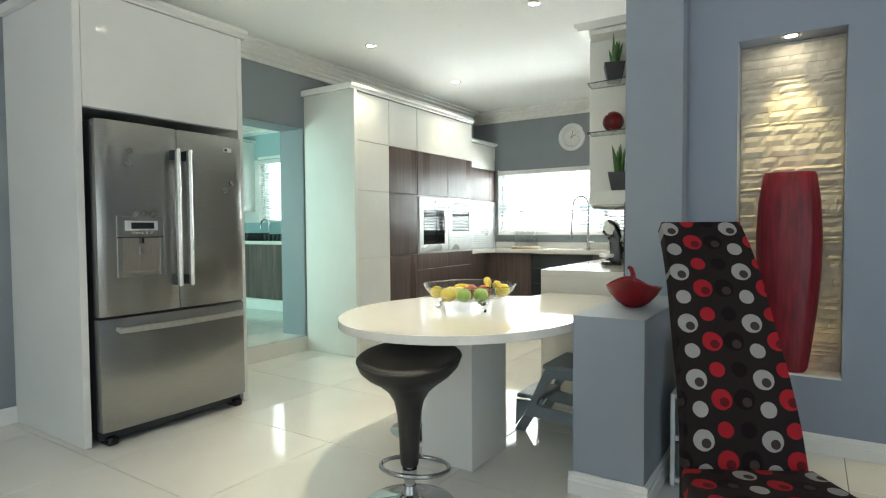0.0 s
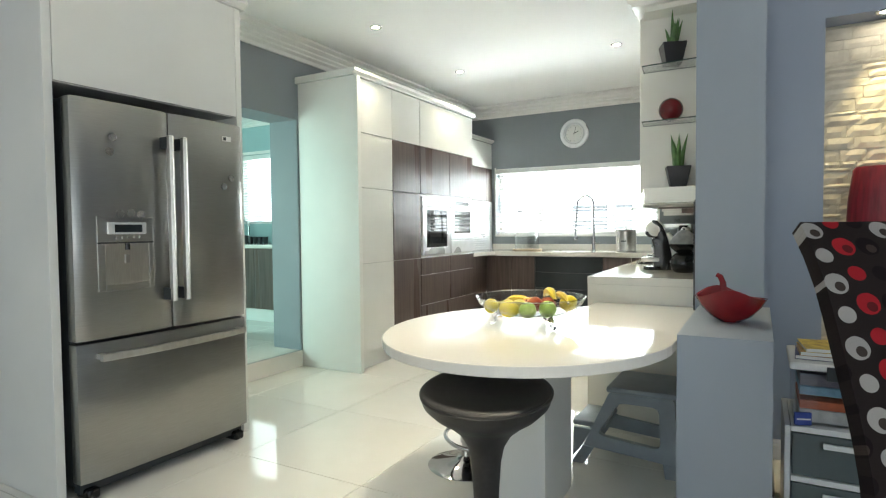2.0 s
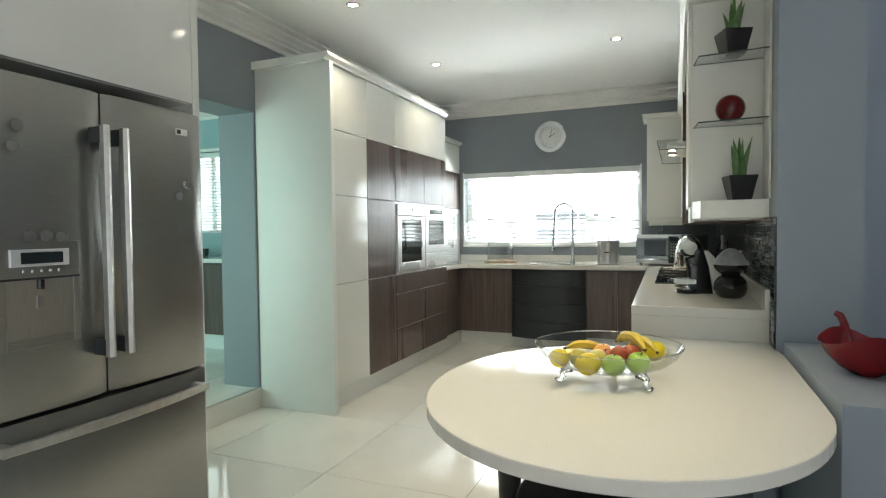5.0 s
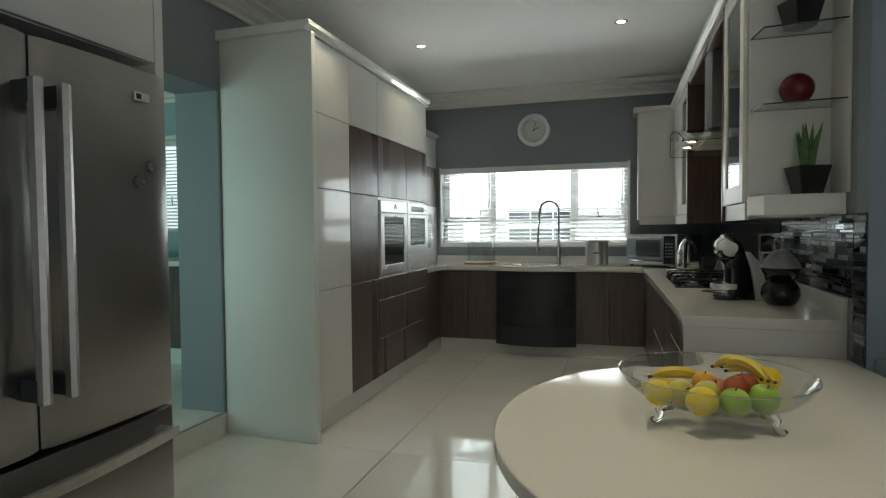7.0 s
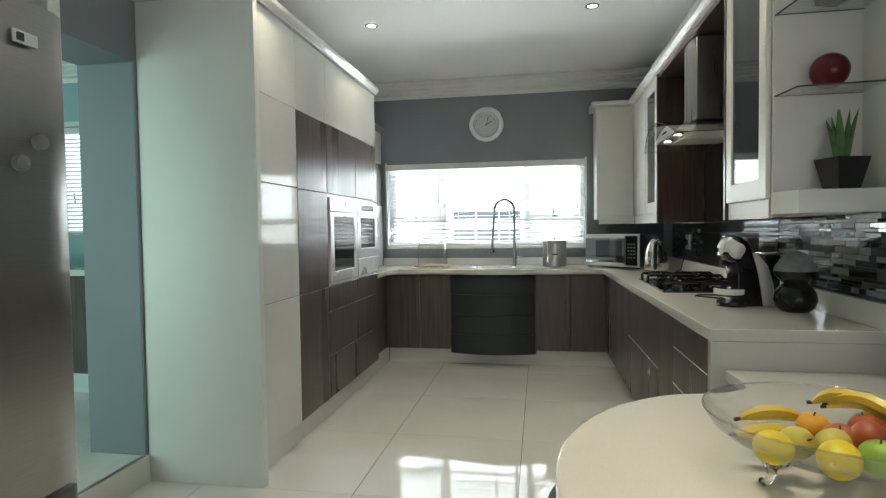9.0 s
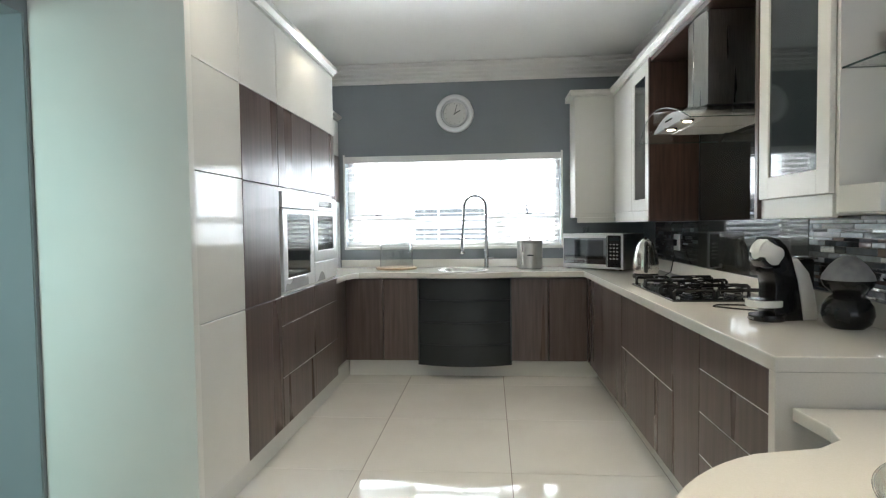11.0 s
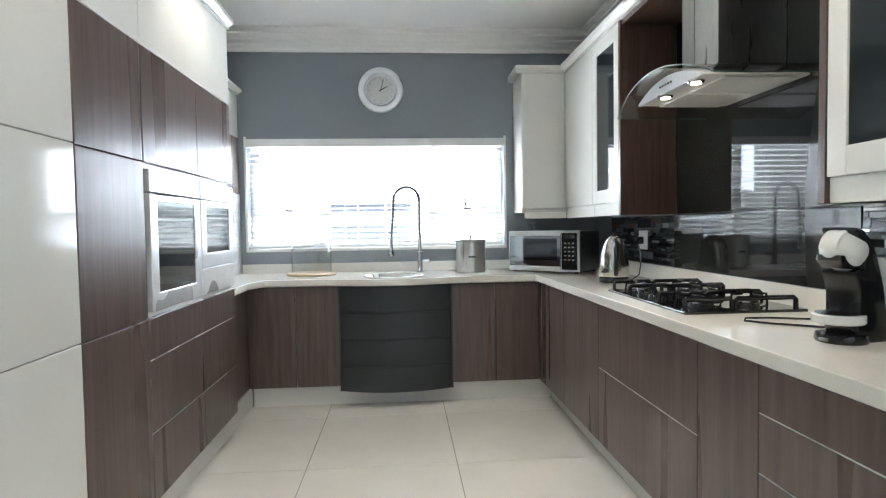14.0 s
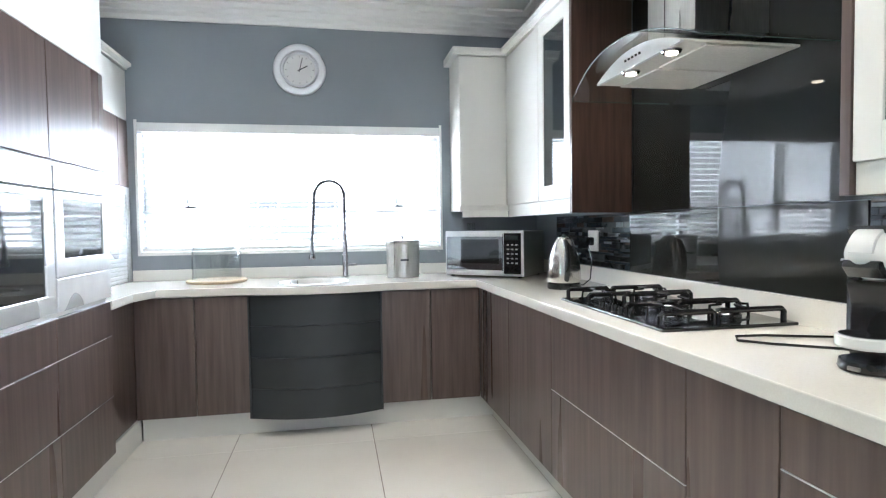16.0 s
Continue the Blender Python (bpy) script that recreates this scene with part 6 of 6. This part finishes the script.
part("clip", box(-0.03, 0.05, cy0 + 0.006, cy0 + 0.028, 0.615, 0.668, 0.003), "charcoal", t)
for i, (nm, colr) in enumerate((("navy_cover", (0.03, 0.04, 0.14)), ("tan_cover", (0.42, 0.24, 0.07)), ("print_cover", (0.45, 0.33, 0.05)))):
    M[nm] = mottled(shader(nm, colr, 0.45), tuple(c * 0.6 for c in colr), tuple(min(1, c * 1.4) for c in colr), 35)
    t = placed("magazine", pose(0.02 + 0.01 * i, 3.04, 0.6765 + 0.0165 * i, rz=4 * i - 3), "glossy magazine lying on the storage box", "magazine", "magazines")
    part("cover", join(box(-0.145, 0.145, -0.105, 0.105, 0.0, 0.001), box(-0.145, 0.145, -0.105, 0.105, 0.0145, 0.0155)), nm, t)
    part("pages", box(-0.142, 0.141, -0.102, 0.102, 0.0015, 0.014), "white_plastic", t)
    set_down(t)
M["blue_label"] = mottled(shader("blue_packet", (0.02, 0.05, 0.30), 0.4), (0.015, 0.04, 0.24), (0.04, 0.08, 0.38), 30)
t = placed("blue_packet", pose(-0.105, 2.878, 0.4345, rx=0, rz=20), "small blue packet leaning on the drawers", "packet")
part("packet", box(-0.03, 0.03, -0.008, 0.008, 0, 0.05, 0.004), "blue_label", t)
part("stripe", box(-0.025, 0.025, -0.0095, -0.0085, 0.022, 0.028), "white_plastic", t)
set_down(t)

# ---- scullery ----
G = SF
sc0, sc1 = -6.9, -4.90
t = thing("scullery_cabinet", (-5.9, 5.3, G), "scullery base cabinet with wood doors and a white end panel", "cabinet")
part("body", box(sc0, sc1 - 0.022, 5.03, SY1 - 0.002, G + 0.14, G + 0.86), "cream", t)
for i in range(4):
    a = sc0 + (sc1 - 0.022 - sc0) * i / 4
    part("door", box(a + 0.002, a + (sc1 - 0.022 - sc0) / 4 - 0.002, 5.01, 5.029, G + 0.15, G + 0.855, 0.002), "wood", t)
part("end_panel", box(sc1 - 0.02, sc1 + 0.02, 5.0, SY1 - 0.002, G + 0.001, G + 0.86, 0.002), "white", t)
part("plinth", box(sc0, sc1 - 0.022, 5.05, 5.07, G + 0.001, G + 0.139), "white", t)
t = thing("scullery_worktop", (-5.9, 5.3, G + 0.861), "white quartz worktop in the scullery", "worktop")
part("slab", box(sc0, sc1 + 0.03, 4.98, SY1 - 0.002, G + 0.861, G + 0.901, 0.003), "quartz", t)
GW = G + 0.902
for i in range(5):
    x = -5.92 + 0.085 * i
    c = thing("cup", (x, 5.35, GW), "small dark cup on the scullery worktop", "cup", "cups in the scullery")
    part("cup", lathe([(0, 0), (0.026, 0), (0.036, 0.085), (0.033, 0.085), (0.024, 0.006), (0, 0.006)], (x, 5.35, GW), 20), "charcoal", c, smooth=True)
t = thing("dish_rack", (-6.2, 5.3, GW), "dark dish tub on the scullery worktop", "tub")
part("tub", prism([(-6.36, GW), (-6.04, GW), (-6.0, GW + 0.10), (-6.40, GW + 0.10)], "y", 5.12, 5.48, 0.006), "charcoal", t)
t = thing("scullery_tap", (-6.22, 5.56, GW), "chrome swan-neck tap in the scullery", "tap")
part("neck", tube([(-6.1, 5.56, GW), (-6.1, 5.56, GW + 0.2)] + [(-6.19 + 0.09 * math.cos(radians(a)), 5.56, GW + 0.2 + 0.09 * math.sin(radians(a))) for a in range(0, 181, 15)] + [(-6.28, 5.56, GW + 0.15)], 0.012, 10), "chrome", t, smooth=True)
t = thing("wall_cabinet", (-6.85, 5.48, 1.45), "white wall cabinet in the scullery", "cabinet")
part("body", box(SX + 0.002, -6.50, 5.32, SY1 - 0.002, 1.45, 2.45), "white", t)
part("door", box(SX + 0.004, -6.502, 5.30, 5.319, 1.452, 2.448, 0.002), "white", t)
part("moulding", box(SX + 0.002, -6.46, 5.27, SY1 - 0.002, 2.451, 2.49, 0.006), "white", t)
w = thing("window_2", (-5.9, SY1 + 0.1, 1.29), "white scullery window with a slatted blind", "window", kind="structure")
for x0, x1 in ((-6.42, -6.38), (-5.86, -5.82), (-4.99, -4.95)):
    part("frame", box(x0, x1, SY1 + 0.09, SY1 + 0.13, 1.331, 2.159, 0.002), "white_plastic", w)
for z0, z1 in ((1.29, 1.33), (2.16, 2.20)):
    part("frame", box(-6.42, -4.95, SY1 + 0.09, SY1 + 0.13, z0, z1, 0.002), "white_plastic", w)
pane = part("pane", box(-6.38, -4.99, SY1 + 0.105, SY1 + 0.109, 1.331, 2.159), "thin_glass", w)
part("reveal", join(box(-6.75, -6.42, SY1 + 0.001, SY1 + 0.2, 1.29, 2.2), box(-6.42, -4.95, SY1 - 0.004, SY1 - 0.001, 2.2, 2.24)), "trim", w)
part("handle", tube([(-5.70, SY1 + 0.08, 1.55), (-5.70, SY1 + 0.07, 1.65)], 0.007, 8), "charcoal", w)
bl2 = thing("venetian_blind", (-5.9, SY1 + 0.04, 2.19), "white venetian blind on the scullery window", "blind")
part("headrail", box(-6.41, -4.96, SY1 + 0.01, SY1 + 0.07, 2.14, 2.195, 0.002), "white_plastic", bl2)
me2 = None
for i in range(24):
    z = 1.32 + i * 0.034
    if me2 is None:
        b = box(-0.72, 0.72, -0.02, 0.02, -0.001, 0.001)
        b.transform(Matrix.Rotation(radians(28), 4, "X"))
        s = part("slat", b, "white_plastic", None)
        me2 = s.data
    else:
        s = new("slat", me2)
    s.parent = bl2
    s.location = (0.215, 0.002, z - 2.19)
    if i == 0:
        me2 = s.data
tagged(part("backdrop_scullery", box(-12, -4.2, 8.8, 9.0, -1, 6), "soft_glow"), "bright daylight beyond the scullery window", "sky", kind="structure")
tagged(part("wall_yard", box(-4.05, -3.95, 7.7, 10.5, -0.34, 2.4), "render"), "pale garden wall outside", "wall", kind="structure")

# ---- mosaic splashback, floor tiles ----
MS = random.Random(21)
tones = [("mosaic_black", (0.010, 0.011, 0.013), 0.06, 0.0), ("mosaic_grey", (0.09, 0.095, 0.10), 0.10, 0.0), ("mosaic_pale", (0.22, 0.24, 0.255), 0.12, 0.0), ("mosaic_mirror", (0.42, 0.44, 0.455), 0.06, 1.0), ("mosaic_brown", (0.09, 0.065, 0.055), 0.15, 0.0), ("mosaic_slate", (0.035, 0.045, 0.055), 0.08, 0.0)]
for nm, c, r, mt in tones:
    M[nm] = mottled(shader(nm, c, r, mt), tuple(v * 0.8 for v in c), tuple(min(1, v * 1.2) for v in c), 40, per_piece=1.0)
M["mosaic_grout"] = mottled(shader("dark_mosaic_grout", (0.05, 0.05, 0.05), 0.8), (0.04, 0.04, 0.04), (0.07, 0.07, 0.07), 60)
strips = {}


def mosaic(name, y0, y1, z0, z1):
    base = tagged(part(name, box(XR - 0.0045, XR - 0.001, y0, y1, z0, z1), "mosaic_grout"), "black, grey and silver glass strip mosaic splashback", "mosaic", kind="structure")
    z = z0 + 0.001
    while z < z1 - 0.008:
        h = min(MS.choice((0.014, 0.022, 0.030)), z1 - z - 0.001)
        y = y0 + 0.001
        while y < y1 - 0.006:
            ln = min(MS.choice((0.05, 0.075, 0.10, 0.145, 0.19)), y1 - 0.001 - y)
            tone = MS.choices([q[0] for q in tones], (26, 24, 15, 11, 10, 24))[0]
            key = (round(ln, 3), h, tone)
            if key not in strips:
                b = box(-0.004, 0.0, 0.0, ln - 0.0018, 0.0, h - 0.0018, 0.0012, 1)
                s = part("strip", b, tone, None)
                strips[key] = s.data
            else:
                s = new("strip", strips[key])
            s.location = (XR - 0.0045 - MS.uniform(0, 0.0015), y, z)
            s.rotation_euler = (0, MS.uniform(-0.03, 0.03), MS.uniform(-0.02, 0.02))
            s.parent = base
            y += ln
        z += h
    return base


mosaic("wall_mosaic_near", 3.603, 4.617, 1.010, 1.34)
mosaic("wall_mosaic_end", 3.492, 3.601, 0.77, 1.34)
mosaic("wall_mosaic_far", 5.988, 7.0, 1.010, 1.318)

PX, PY, OX, OY = 0.803, 0.83, -2.685, 5.735
tiles = {}


def lay(parent, x0, x1, y0, y1, z, px, py, ox, oy):
    i0, i1 = math.floor((x0 - ox) / px), math.ceil((x1 - ox) / px)
    j0, j1 = math.floor((y0 - oy) / py), math.ceil((y1 - oy) / py)
    for i in range(i0, i1):
        for j in range(j0, j1):
            ax, bx = max(x0, ox + i * px) + 0.0018, min(x1, ox + (i + 1) * px) - 0.0018
            ay, by = max(y0, oy + j * py) + 0.0018, min(y1, oy + (j + 1) * py) - 0.0018
            if bx - ax < 0.02 or by - ay < 0.02:
                continue
            key = (round(bx - ax, 3), round(by - ay, 3))
            if key not in tiles:
                s = part("tile", box(0, bx - ax, 0, by - ay, -0.0042, 0.0, 0.0012, 1), "tile", None)
                tiles[key] = s.data
            else:
                s = new("tile", tiles[key])
            s.location = (ax, ay, z)
            s.parent = parent


lay(part_floor, XL, DX, DYB, YB, 0.0, PX, PY, OX, OY)
lay(scullery_floor, SX, XL - 0.1, SY0, SY1, SF, 0.6, 0.6, -4.3, 4.2)
